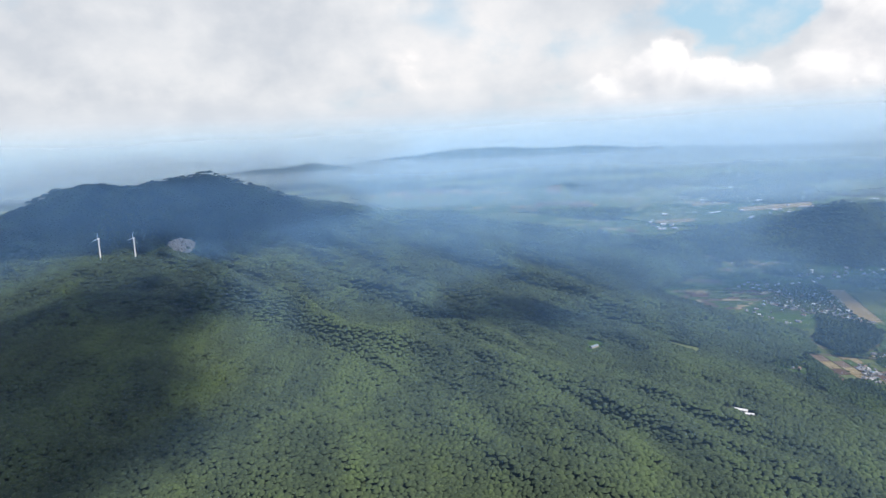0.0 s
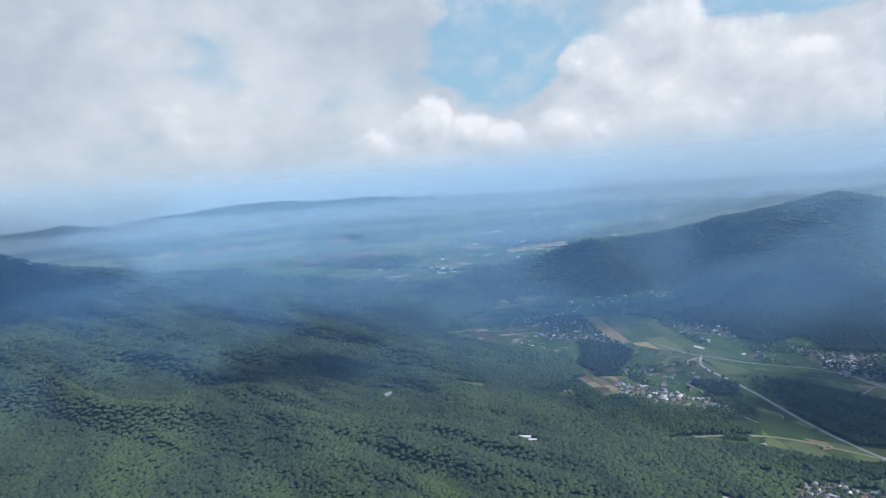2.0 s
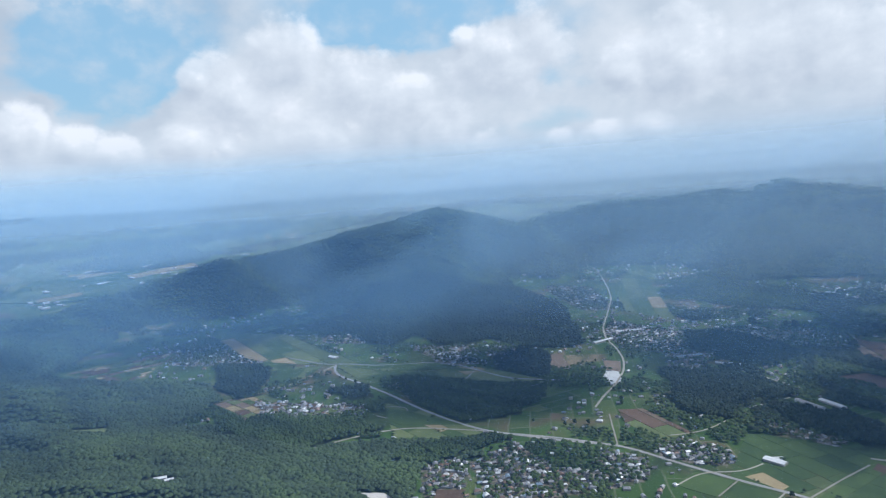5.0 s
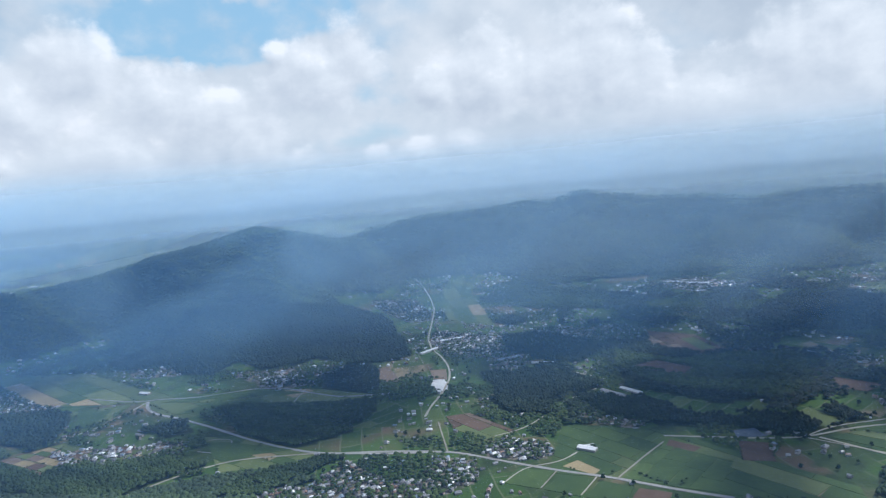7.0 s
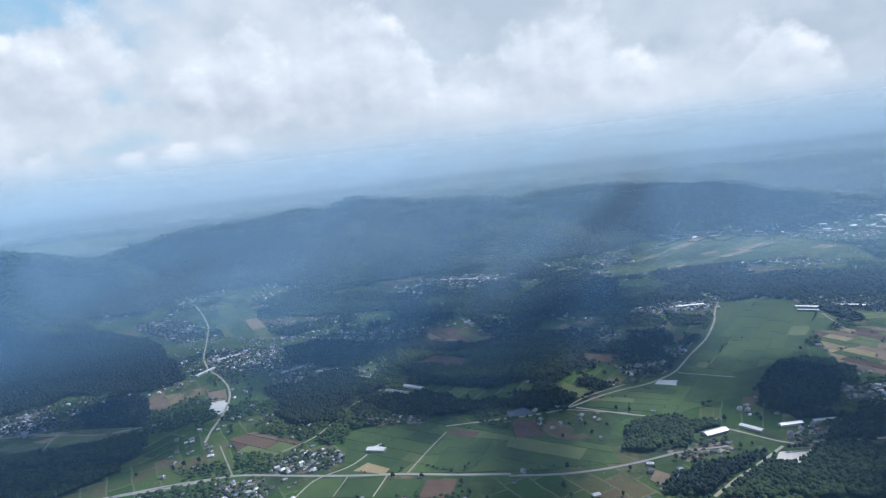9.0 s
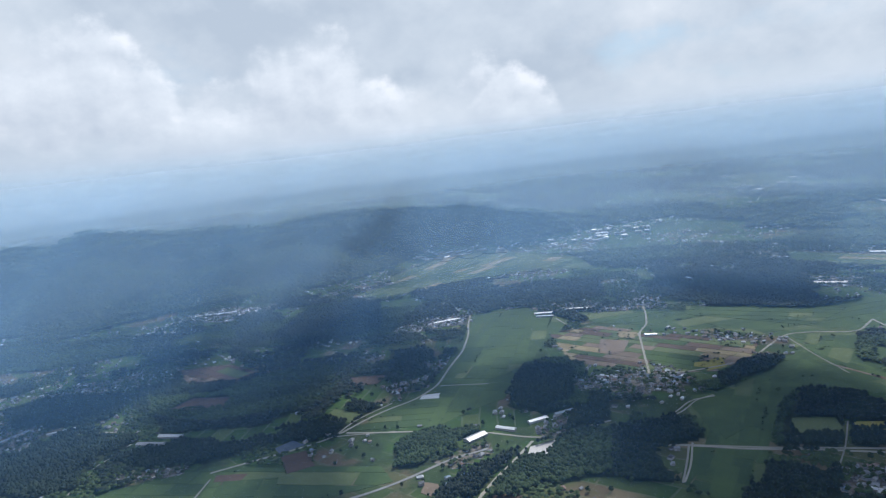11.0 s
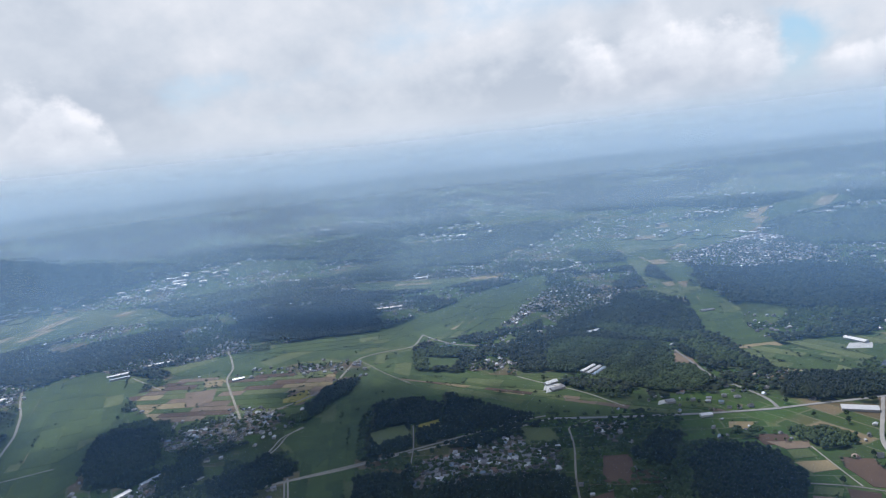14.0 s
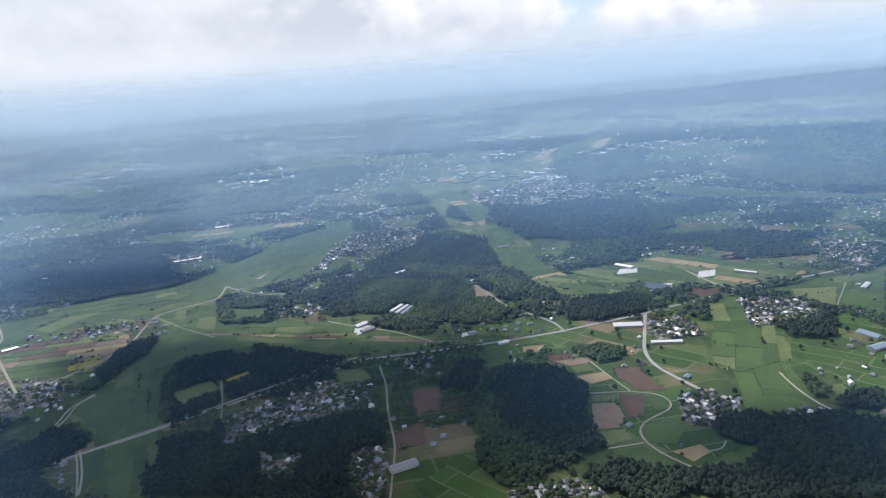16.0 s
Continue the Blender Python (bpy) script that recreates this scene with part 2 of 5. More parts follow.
def inside(px, py, poly):
    hit = np.zeros(px.shape, bool)
    xs, ys = zip(*poly)
    box = (px >= min(xs)) & (px <= max(xs)) & (py >= min(ys)) & (py <= max(ys))
    if box.any():
        qx, qy, odd = px[box], py[box], hit[box]
        for (x0, y0), (x1, y1) in zip(poly, poly[1:] + poly[:1]):
            if y0 != y1:
                odd ^= ((y0 > qy) != (y1 > qy)) & (qx < (x1 - x0) * (qy - y0) / (y1 - y0) + x0)
        hit[box] = odd
    return hit


def beside(px, py, line, reach):
    """True within reach of a line of points."""
    hit = np.zeros(px.shape, bool)
    xs, ys = zip(*line)
    box = (px >= min(xs) - reach) & (px <= max(xs) + reach) & (py >= min(ys) - reach) & (py <= max(ys) + reach)
    if box.any():
        hit[box] = along(px[box], py[box], [(x, y, 0) for x, y in line])[0] < reach
    return hit


def ridge_height(x, y):
    """Hills and mountains over the flat land, at full size."""
    h = np.zeros(x.shape)
    spur = 1 - np.abs(2 * fbm(x / 330 + 5, y / 330, 4) - 1) * 1.6
    fold = 1 - np.clip(np.abs(2 * fbm((x + 0.8 * y) / 260 + 9, (y - 0.8 * x) / 1100, 4) - 1) * 3.2, 0, 1)
    fold = fold * fold * (3 - 2 * fold)
    for line, reach, rough in RIDGES:
        d, z = along(x, y, line)
        g = np.clip(1 - d / reach, 0, 1)
        body = z * 0.5 * ((g * g * (3 - 2 * g)) ** 0.85 + g ** 1.35) * (1 + rough * (spur - 0.6) * (1 - g ** 3) + 0.35 * rough * (fold - 0.5) * (1 - g ** 3))
        h = np.maximum(h, body)
    # the long wooded apron that runs down from the mountain, with its ribs and gullies
    east = np.clip((1150 - x) / 900, 0, 1)
    crest = along(x, y, RIDGES[0][0])[0]
    apron = 190 * np.clip(1 - crest / 2500, 0, 1) ** 1.25 * east
    r = np.hypot(x, y)
    apron = apron * np.clip((3250 - r) / 900, 0, 1)
    h = np.maximum(h, apron) + 0.25 * np.minimum(h, apron)
    ribs = east * np.clip((y + 200) / 600, 0, 1) * np.clip((3400 - r) / 900, 0, 1) * np.clip((r - 500) / 900, 0.1, 1)
    h = h + ribs * (38 * fold + 12 * spur)
    edge = along(x, y, [(p, q, 0) for p, q in VALLEY + VALLEY[:1]])[0]
    h = h * np.where(inside(x, y, VALLEY), 0.0, np.clip(edge / 300, 0, 1) ** 1.2)
    for line, reach in FAR_RIDGES:
        d, z = along(x, y, line)
        h = np.maximum(h, z * np.clip(1 - d / reach, 0, 1) ** 1.2 * (0.8 + 0.4 * fbm(x / 700, y / 700, 3)))
    return h


def height(x, y):
    x, y = np.asarray(x, float), np.asarray(y, float)
    X, Y, k = true_place(x, y)
    roll = 40 * fbm(X / 2100 + 3, Y / 2100, 3) * np.clip((np.hypot(X, Y) - 4500) / 3000, 0, 1)
    return EYE + k * (ridge_height(X, Y) + roll - EYE)


# ---- plan of the valley, in metres from the point under the camera ----
ROADS = []
WOODS = []
CLEARINGS = []
VILLAGES = []
FIELDS = []
SHEDS = []


def road(width, *points):
    ROADS.append((width, list(points)))


def wood(*points):
    WOODS.append(list(points))


def clearing(*points):
    CLEARINGS.append(list(points))


def village(spacing, *points):
    VILLAGES.append((spacing, list(points)))


def field(kind, *points):
    FIELDS.append((kind, list(points)))


def long_shed(width, *points):
    SHEDS.append((width, list(points)))


# the wooded slope under the mountain comes first
wood((-423, 532), (-596, 809), (-956, 1363), (-963, 1736), (-636, 1894), (-220, 3087), (53, 3446), (624, 3329), (924, 2997), (786, 2502), (956, 2472), (1006, 2374), (725, 2111), (653, 2069), (790, 1772), (872, 1551), (812, 1395), (660, 1350), (765, 1178), (807, 1071), (895, 928), (759, 976), (848, 881), (903, 765), (886, 681), (792, 746), (705, 691), (535, 552), (-54, 745))
wood((1161, 1132), (1206, 1051), (1229, 921), (1253, 782), (1213, 745), (1141, 773), (1086, 738), (1021, 776), (985, 817), (1017, 927), (1059, 1024))
wood((1387, 1813), (1487, 1725), (1718, 1808), (1963, 1789), (2034, 1579), (2250, 1518), (2095, 1221), (1792, 991), (1618, 864), (1558, 904), (1492, 1010), (1557, 1149), (1471, 1166), (1435, 1237), (1495, 1391), (1367, 1359), (1345, 1507), (1351, 1626))
wood((1415, 1023), (1494, 993), (1481, 897), (1336, 806), (1304, 827), (1311, 961))
wood((790, 1388), (800, 1231), (839, 1121), (881, 1048), (889, 955), (864, 910), (819, 953), (741, 989), (682, 1216))
wood((995, 1716), (1062, 1683), (1022, 1479), (982, 1407), (895, 1363), (849, 1370), (853, 1488))
wood((1004, 1216), (1065, 1161), (1013, 1092), (962, 1120))
wood((850, 825), (964, 737), (976, 682), (896, 725), (815, 700), (782, 813))
wood((1495, 619), (1528, 548), (1543, 436), (1451, 333), (1352, 361), (1310, 400), (1252, 360), (1235, 450), (1306, 526), (1382, 520))
wood((1352, 361), (1364, 291), (1381, 189), (1291, 75), (1305, -68), (1247, -108), (1217, -80), (1259, 26), (1240, 122), (1247, 225), (1297, 289))
wood((1732, 317), (1649, 154), (1736, 29), (1750, -96), (1686, -149), (1521, -123), (1407, -55), (1426, 27), (1443, 138), (1507, 228), (1585, 292))
wood((2133, 16), (2470, -141), (2416, -401), (2015, -334), (1949, -239), (1970, -110), (2028, 1))
wood((1606, -185), (1598, -263), (1534, -253), (1561, -189))
wood((2396, 977), (2613, 760), (2491, 463), (2246, 440), (2217, 651))
wood((2028, 763), (2111, 721), (2032, 657), (1970, 685))
wood((1856, 664), (1894, 589), (1872, 514), (1675, 482), (1749, 614))
wood((2337, 3), (2397, -204), (2259, -401), (1963, -310), (1947, -158), (2079, 8))
wood((1715, -296), (1712, -396), (1543, -374), (1467, -335), (1572, -268))
wood((1338, -96), (1403, -151), (1314, -207), (1257, -110), (1269, -44), (1332, 33))
wood((1123, -182), (1172, -262), (1134, -330), (1085, -342), (1071, -291), (1046, -240), (1022, -198), (1069, -162))
wood((1384, -511), (1400, -598), (1320, -627), (1230, -603), (1158, -548), (1135, -463), (1181, -424))
wood((2654, -521), (2425, -714), (2293, -861), (2223, -1100), (2136, -1171), (1896, -1039), (1870, -924), (1987, -823), (1977, -658), (2191, -552))
wood((942, -302), (976, -379), (1010, -477), (1000, -544), (856, -464), (879, -265))
wood((1051, -479), (1109, -604), (1018, -554), (1019, -481))
wood((1882, -1251), (2006, -1440), (1672, -1643), (1435, -1424), (1506, -1272), (1685, -1200))
wood((1084, -1152), (1141, -1253), (1092, -1313), (1005, -1337), (997, -1230), (988, -1131), (1039, -1110))
wood((1112, -861), (1168, -991), (1104, -1050), (1021, -951), (997, -838), (1060, -818))
wood((1057, -458), (987, -554), (976, -658), (887, -651), (886, -603), (885, -556), (784, -527), (903, -381))
wood((967, -868), (949, -909), (808, -741), (804, -713))
wood((969, -1489), (961, -1625), (733, -1232), (796, -1216), (869, -1292))
wood((899, -1822), (874, -1980), (648, -1846), (535, -1779), (516, -1618), (677, -1625), (815, -1644))
wood((864, -1359), (814, -1475), (560, -1506), (497, -1396), (407, -1334), (385, -1257), (457, -1212), (554, -1224), (694, -1245), (810, -1243))
wood((694, -2270), (494, -2592), (196, -2424), (158, -1933), (368, -1912), (528, -1976))
wood((283, -1297), (271, -1385), (197, -1413), (115, -1395), (110, -1323), (206, -1283), (257, -1262))
wood((536, -1514), (509, -1595), (358, -1445), (319, -1421), (328, -1363), (431, -1419))
wood((2146, -1395), (2056, -1532), (1650, -1628), (1468, -1457), (1687, -1327), (1877, -1204))
wood((1095, -1176), (1132, -1272), (1019, -1308), (919, -1258), (974, -1156), (1040, -1139))
wood((1077, -865), (1080, -1038), (991, -934), (1016, -877), (1034, -800), (1116, -784))
wood((777, -663), (723, -725), (650, -676), (589, -578), (681, -555))
wood((677, -710), (582, -783), (496, -811), (450, -723), (441, -643), (456, -612), (508, -639), (590, -690))
wood((1033, -603), (974, -617), (962, -700), (900, -668), (883, -622), (951, -545))
wood((325, -942), (318, -1020), (264, -1046), (200, -1020), (170, -954), (159, -884), (134, -826), (123, -799), (171, -774), (206, -794), (289, -855))
wood((-33, -925), (-114, -951), (-185, -958), (-228, -952), (-192, -775), (154, -688), (112, -774), (56, -772), (15, -760), (-36, -784), (-71, -844), (-18, -875))
wood((228, -1122), (184, -1169), (131, -1151), (134, -1089), (171, -1082))
wood((285, -1360), (199, -1446), (135, -1415), (105, -1331), (179, -1288), (260, -1293))
wood((-122, -1316), (-172, -1338), (-234, -1318), (-207, -1254), (-144, -1244))
wood((-118, -1070), (-160, -1088), (-176, -1042), (-142, -1008), (-122, -1032))
wood((-164, -1004), (-250, -1057), (-235, -985), (-182, -982))
wood((739, -2291), (593, -2490), (292, -2470), (147, -2108), (242, -2033), (480, -1993), (663, -2110))
wood((904, -1804), (769, -1951), (576, -1819), (573, -1698), (622, -1694), (685, -1634), (855, -1741))
wood((538, -1407), (445, -1378), (383, -1276), (446, -1217), (511, -1258))
wood((860, -1463), (739, -1524), (615, -1535), (511, -1370), (590, -1320), (797, -1377))
wood((1154, 1164), (1215, 1053), (1196, 881), (1255, 784), (1160, 738), (1031, 788), (1015, 900))
wood((419, -1037), (367, -1047), (346, -918), (399, -927))
wood((891, -1056), (756, -1110), (594, -965), (601, -864), (717, -833))
wood((373, -998), (334, -1005), (319, -923), (346, -918))
wood((976, -910), (905, -991), (792, -970), (631, -974), (533, -901), (612, -864), (705, -866), (746, -795), (789, -711), (892, -807))
wood((720, -762), (579, -811), (452, -820), (424, -744), (461, -677), (399, -627), (667, -560), (711, -662))
wood((383, -996), (294, -1048), (220, -1027), (170, -954), (146, -854), (117, -815), (166, -748), (227, -696), (284, -733), (314, -850))
wood((4, -901), (-114, -951), (-231, -968), (-192, -776), (90, -705), (29, -769), (-69, -811), (-65, -857))
wood((1061, -1126), (1133, -1230), (1115, -1296), (948, -1255), (917, -1165), (1006, -1116))
wood((936, -1873), (769, -1951), (576, -1819), (509, -1595), (598, -1489), (762, -1574))
wood((551, -1326), (419, -1381), (368, -1245), (500, -1226))
wood((285, -1360), (112, -1418), (103, -1299), (254, -1261))
wood((717, -2291), (504, -2484), (146, -2362), (81, -2108), (219, -1835), (507, -2031))
wood((2072, -1342), (1885, -1613), (1628, -1629), (1422, -1407), (1630, -1188), (1820, -1163))
wood((1660, -1213), (1614, -1603), (1427, -1435), (1525, -1173))
wood((1422, -512), (1394, -698), (1104, -561), (1170, -452))
wood((929, -1732), (652, -1989), (544, -1675), (644, -1426), (836, -1417))
wood((695, -1352), (493, -1512), (414, -1263), (537, -1250))
wood((2354, 43), (2228, -469), (1876, -359), (2005, 9))
wood((1733, 322), (1753, 14), (1710, -134), (1482, -111), (1368, 45), (1449, 253))
wood((1353, -488), (1395, -618), (1192, -649), (1018, -553), (1124, -458))
wood((1102, -168), (1163, -240), (1098, -328), (1025, -243), (1037, -165))
wood((1829, 673), (1904, 521), (1738, 339), (1605, 391), (1652, 584))
wood((936, -219), (1009, -350), (1000, -543), (857, -464), (889, -191))
wood((1461, 1039), (1504, 919), (1338, 806), (1286, 937))
wood((1396, 544), (1618, 453), (1452, 303), (1274, 382), (1270, 473))
clearing((512, 1500), (578, 1453), (550, 1403), (497, 1452))
clearing((-1001, 2405), (-985, 2440), (-955, 2450), (-925, 2438), (-907, 2405), (-925, 2372), (-955, 2362), (-988, 2374))
clearing((474, 1079), (507, 1055), (499, 1031), (470, 1061))
clearing((324, 1495), (358, 1465), (352, 1445), (295, 1367))
clearing((669, 780), (696, 743), (678, 687), (645, 703))
clearing((392, -751), (384, -784), (363, -743), (380, -725))
road(6, (1137, 1568), (1140, 1427), (1144, 1382), (1165, 1380), (1196, 1274), (1241, 1205), (1289, 1154), (1304, 1059), (1282, 958), (1270, 885), (1293, 821), (1313, 771))
road(7, (1150, 1374), (1118, 1347), (1087, 1290), (1071, 1184), (1048, 1078), (1007, 933), (987, 832), (980, 747), (1013, 596), (1045, 497), (1026, 381), (1013, 279), (1010, 205), (993, 102), (986, 24))
road(5, (980, 747), (930, 867), (900, 909), (823, 957), (747, 983))
road(4, (1150, 1374), (994, 1347), (893, 1370))
road(3, (932, 997), (930, 944), (961, 951), (997, 954), (1004, 990), (984, 1017))
road(3, (1304, 1006), (1219, 978))
road(5, (2670, 1335), (2418, 1182), (2212, 1068), (1973, 970), (1809, 905), (1691, 838), (1615, 770), (1530, 712), (1445, 673), (1338, 645), (1261, 637), (1191, 621))
road(4, (1172, 581), (1042, 503))
road(6, (994, 692), (1021, 607), (1042, 503))
road(6, (980, 28), (974, -59), (983, -129), (1003, -194), (1025, -243), (1033, -324))
road(4, (955, 363), (1018, 348), (1041, 295), (1091, 276))
road(4, (1127, 442), (1158, 408), (1193, 390), (1245, 378))
road(4, (1007, 194), (1097, 165), (1165, 140))
road(3, (941, 237), (1006, 226))
road(3, (948, 302), (1011, 293))
road(5, (1564, 440), (1490, 299))
road(4, (1424, 308), (1332, 360))
road(5, (1191, 142), (1208, 24), (1219, -52), (1248, -109), (1280, -146), (1314, -207), (1334, -268), (1390, -334), (1494, -392), (1611, -466), (1754, -530), (1868, -567), (1961, -605))
road(5, (1237, -107), (1203, -166), (1170, -231))
road(3, (1388, -339), (1337, -438))
road(3, (1856, -417), (1744, -419))
road(4, (1751, -801), (1575, -782))
road(4, (2140, -565), (2303, -629), (2416, -731))
road(5, (883, -255), (926, -296), (963, -341), (1021, -402))
road(5, (1096, -345), (1063, -379), (1031, -406), (1014, -453), (1026, -502), (1027, -559))
road(5, (1699, -1061), (1635, -1028), (1528, -963), (1474, -903), (1323, -820), (1198, -752))
road(5, (1198, -752), (1164, -810), (1154, -897), (1153, -978), (1197, -1052), (1252, -1159), (1228, -1212), (1167, -1283), (1223, -1388))
road(3, (1234, -1142), (1092, -1089), (985, -1058))
road(5, (1223, -1388), (1166, -1363), (1064, -1336), (979, -1360), (890, -1424))
road(4, (990, -661), (994, -697), (1028, -729), (1031, -781))
road(5, (886, -603), (807, -716), (761, -794), (737, -831), (693, -909), (649, -984), (617, -1020))
road(4, (882, -623), (819, -574), (782, -535))
road(3, (825, -879), (763, -808), (720, -749))
road(7, (603, -1012), (469, -1080), (353, -1147), (266, -1204), (198, -1263), (137, -1310), (9, -1430), (-59, -1495), (-178, -1587), (-303, -1684), (-394, -1761))
road(6, (531, -1473), (403, -1326), (330, -1283), (281, -1251), (255, -1206))
road(6, (114, -1327), (100, -1131), (77, -1076), (39, -1040), (5, -1006))
road(4, (168, -960), (121, -977), (54, -983), (40, -952), (35, -936), (66, -912), (87, -883), (88, -859), (75, -832), (30, -794), (9, -786))
road(4, (75, -832), (120, -807))
road(3, (-4, -829), (-24, -827), (-31, -835), (-28, -862))
road(3, (186, -1079), (144, -1024), (108, -980))
road(3, (-239, -1410), (-282, -1577))
road(4, (-112, -1090), (-130, -1033), (-155, -993), (-166, -970), (-230, -960))
road(5, (43, -1633), (-25, -1531), (-59, -1506))
road(4, (553, -988), (510, -927), (463, -836), (408, -748), (363, -635))
road(3, (553, -988), (532, -1037))
road(5, (928, -529), (880, -610), (820, -683), (775, -760), (677, -894), (615, -989), (603, -1012))
road(4, (782, -532), (842, -585), (878, -613))
road(4, (993, -656), (1003, -691), (1036, -724), (1025, -780))
road(4, (780, -1185), (685, -1165), (615, -1159), (538, -1131), (501, -1117))
road(3, (883, 2962), (988, 3218))
road(3, (960, 2480), (1080, 2378))
road(4, (1229, -81), (1290, -129), (1342, -220))
road(4, (1238, -64), (1192, -195))
village(12.5, (1012, 2013), (1180, 1843), (1097, 1596), (1027, 1614), (917, 1834))
village(12, (792, 746), (856, 727), (816, 661), (745, 626), (717, 679))
village(12.5, (849, 687), (963, 668), (910, 554), (936, 464), (865, 460), (750, 571))
village(12.5, (944, 468), (1023, 441), (941, 413), (884, 446))
village(12, (1780, 895), (1895, 908), (1830, 673), (1653, 584), (1627, 667), (1626, 759))
village(13.5, (1673, 669), (1662, 525), (1506, 510), (1501, 579))
village(18, (2372, 1433), (2393, 1239), (2038, 971), (2001, 1069), (2216, 1324))
village(18, (1410, 1228), (1473, 1188), (1436, 1089), (1330, 1042), (1301, 1141))
village(20, (1474, 1100), (1544, 1025), (1485, 1004), (1373, 1017))
village(11, (1072, 444), (1124, 420), (1111, 331), (1073, 302), (1038, 353), (1038, 423))
village(11, (1020, 521), (1019, 436), (943, 404), (954, 506))
village(18, (1939, 637), (1961, 499), (2020, 366), (1983, 254), (1830, 272), (1820, 435))
village(14, (1277, 312), (1253, 181), (1212, 188), (1232, 303))
village(14, (2714, 375), (2798, 140), (2688, 43), (2505, 152))
village(13.5, (1951, -341), (2001, -502), (1995, -615), (1871, -560), (1894, -346))
village(16, (1573, -348), (1552, -422), (1486, -390), (1498, -343))
village(14, (1455, -221), (1467, -335), (1394, -317), (1377, -231))
village(16, (1754, -206), (1720, -282), (1648, -255), (1689, -205))
village(34, (3177, -735), (3054, -906), (2520, -763), (2519, -535), (2711, -419))
village(30, (2983, -1005), (2790, -1274), (2456, -1100), (2472, -849))
village(16, (1933, -769), (1866, -1022), (1755, -961), (1831, -757))
village(16, (1261, -599), (1244, -679), (1143, -623), (1166, -572))
village(16, (1060, -422), (1105, -496), (1069, -505), (997, -429))
village(20, (1028, -226), (1074, -338), (1013, -326), (985, -249))
village(12.5, (1742, -944), (1807, -1066), (1778, -1179), (1642, -1104), (1701, -960))
village(14, (1208, -621), (1254, -721), (1172, -802), (1091, -742), (1112, -632))
village(16, (1374, -1023), (1327, -1076), (1269, -1036), (1309, -989))
village(16, (936, -1205), (869, -1292), (839, -1212), (899, -1174))
village(14, (1092, -1456), (1087, -1673), (1116, -1893), (1033, -1749), (1037, -1486))
village(16, (720, -749), (625, -919), (565, -931), (519, -852), (654, -686))
village(18, (1672, -1643), (1562, -1760), (1492, -1654), (1554, -1547))
village(16, (1168, -1760), (1143, -2061), (982, -2044), (967, -1806), (1072, -1674))
village(15, (976, -2684), (998, -3043), (785, -3273), (532, -3026), (369, -2710), (449, -2542), (606, -2426), (791, -2460))
village(15, (528, -1035), (469, -1047), (455, -966), (498, -983))
village(12.5, (102, -1284), (40, -1324), (-3, -1240), (46, -1205), (96, -1205))
village(12.5, (-46, -1437), (-166, -1469), (-207, -1390), (-189, -1326), (-111, -1300), (-73, -1309))
village(11, (37, -981), (-11, -1006), (-50, -980), (-41, -927), (4, -885), (27, -912))
village(15, (103, -1901), (-1, -1904), (25, -1683), (76, -1654))
village(20, (-267, -1943), (-405, -1863), (-352, -1711), (-248, -1703))
village(12.5, (-98, -969), (-147, -988), (-132, -946), (-93, -946))
village(16, (729, -760), (623, -883), (534, -922), (486, -850), (559, -779), (665, -721))
village(15, (1276, -776), (1202, -816), (1116, -808), (1074, -726), (1176, -705))
village(11, (223, -682), (134, -728), (103, -701), (221, -651))
village(14, (466, -719), (424, -744), (363, -635), (413, -623))
village(16, (594, -682), (527, -697), (508, -639), (554, -628))
village(15, (858, 1329), (921, 1172), (973, 1068), (927, 1021), (833, 1146), (800, 1231))
village(16, (1395, 1344), (1443, 1183), (1348, 1003), (1288, 1100))
village(18, (1348, 1669), (1399, 1563), (1350, 1469), (1298, 1588))
village(26, (2699, 135), (2746, -24), (2577, -3), (2564, 148))
village(20, (1933, -395), (1977, -549), (2019, -639), (1934, -609), (1874, -448))
village(26, (1343, -1029), (1271, -1113), (1208, -1068), (1286, -1011))
village(20, (991, -1670), (971, -1946), (880, -2027), (847, -1807), (924, -1616))
village(40, (2591, -1911), (2108, -2115), (1509, -2317), (1383, -2112), (2037, -1753))
village(40, (151, -2804), (-293, -2747), (-533, -2507), (-498, -2330), (98, -2561))
field("meadow", (1580, -992), (1539, -1114), (1294, -1209), (1217, -1377), (1297, -1529), (1277, -1940), (1237, -2159), (1143, -1866), (1126, -1601), (1112, -1413), (1164, -1313), (1133, -1230), (1061, -1126), (1135, -1079), (1226, -1139), (1385, -1066), (1501, -936))
field("rice", (1047, -1128), (758, -1195), (515, -1135), (518, -1072), (610, -1024), (853, -1075), (955, -1027))
field("rice", (1070, -880), (1081, -1022), (1009, -1082), (973, -938), (934, -844), (818, -722), (860, -643), (1002, -701), (1050, -753), (1023, -803))
field("rice", (883, -622), (777, -663), (699, -553), (787, -531))
field("meadow", (1353, -2960), (1244, -3238), (1057, -3339), (556, -3744), (456, -3667), (947, -3271), (1051, -2709), (902, -2248), (663, -2110), (490, -1888), (430, -1707), (311, -1563), (159, -1533), (173, -1430), (296, -1415), (423, -1553), (541, -1700), (596, -1884), (798, -2028), (1083, -2523))
field("rice", (-2, -1396), (-58, -1476), (-81, -1281), (-143, -1236), (-131, -1114), (-155, -993), (-57, -964), (-45, -1077), (6, -1112), (-22, -1216))
field("rice", (-69, -1477), (-296, -1640), (-374, -1668), (-327, -1438), (-219, -1408), (-168, -1488))
field("meadow", (333, -1609), (68, -1785), (-231, -1656), (-60, -1514), (184, -1530))
field("meadow", (208, -2686), (-184, -2537), (-535, -2459), (-554, -2554), (-191, -2644), (155, -2871))
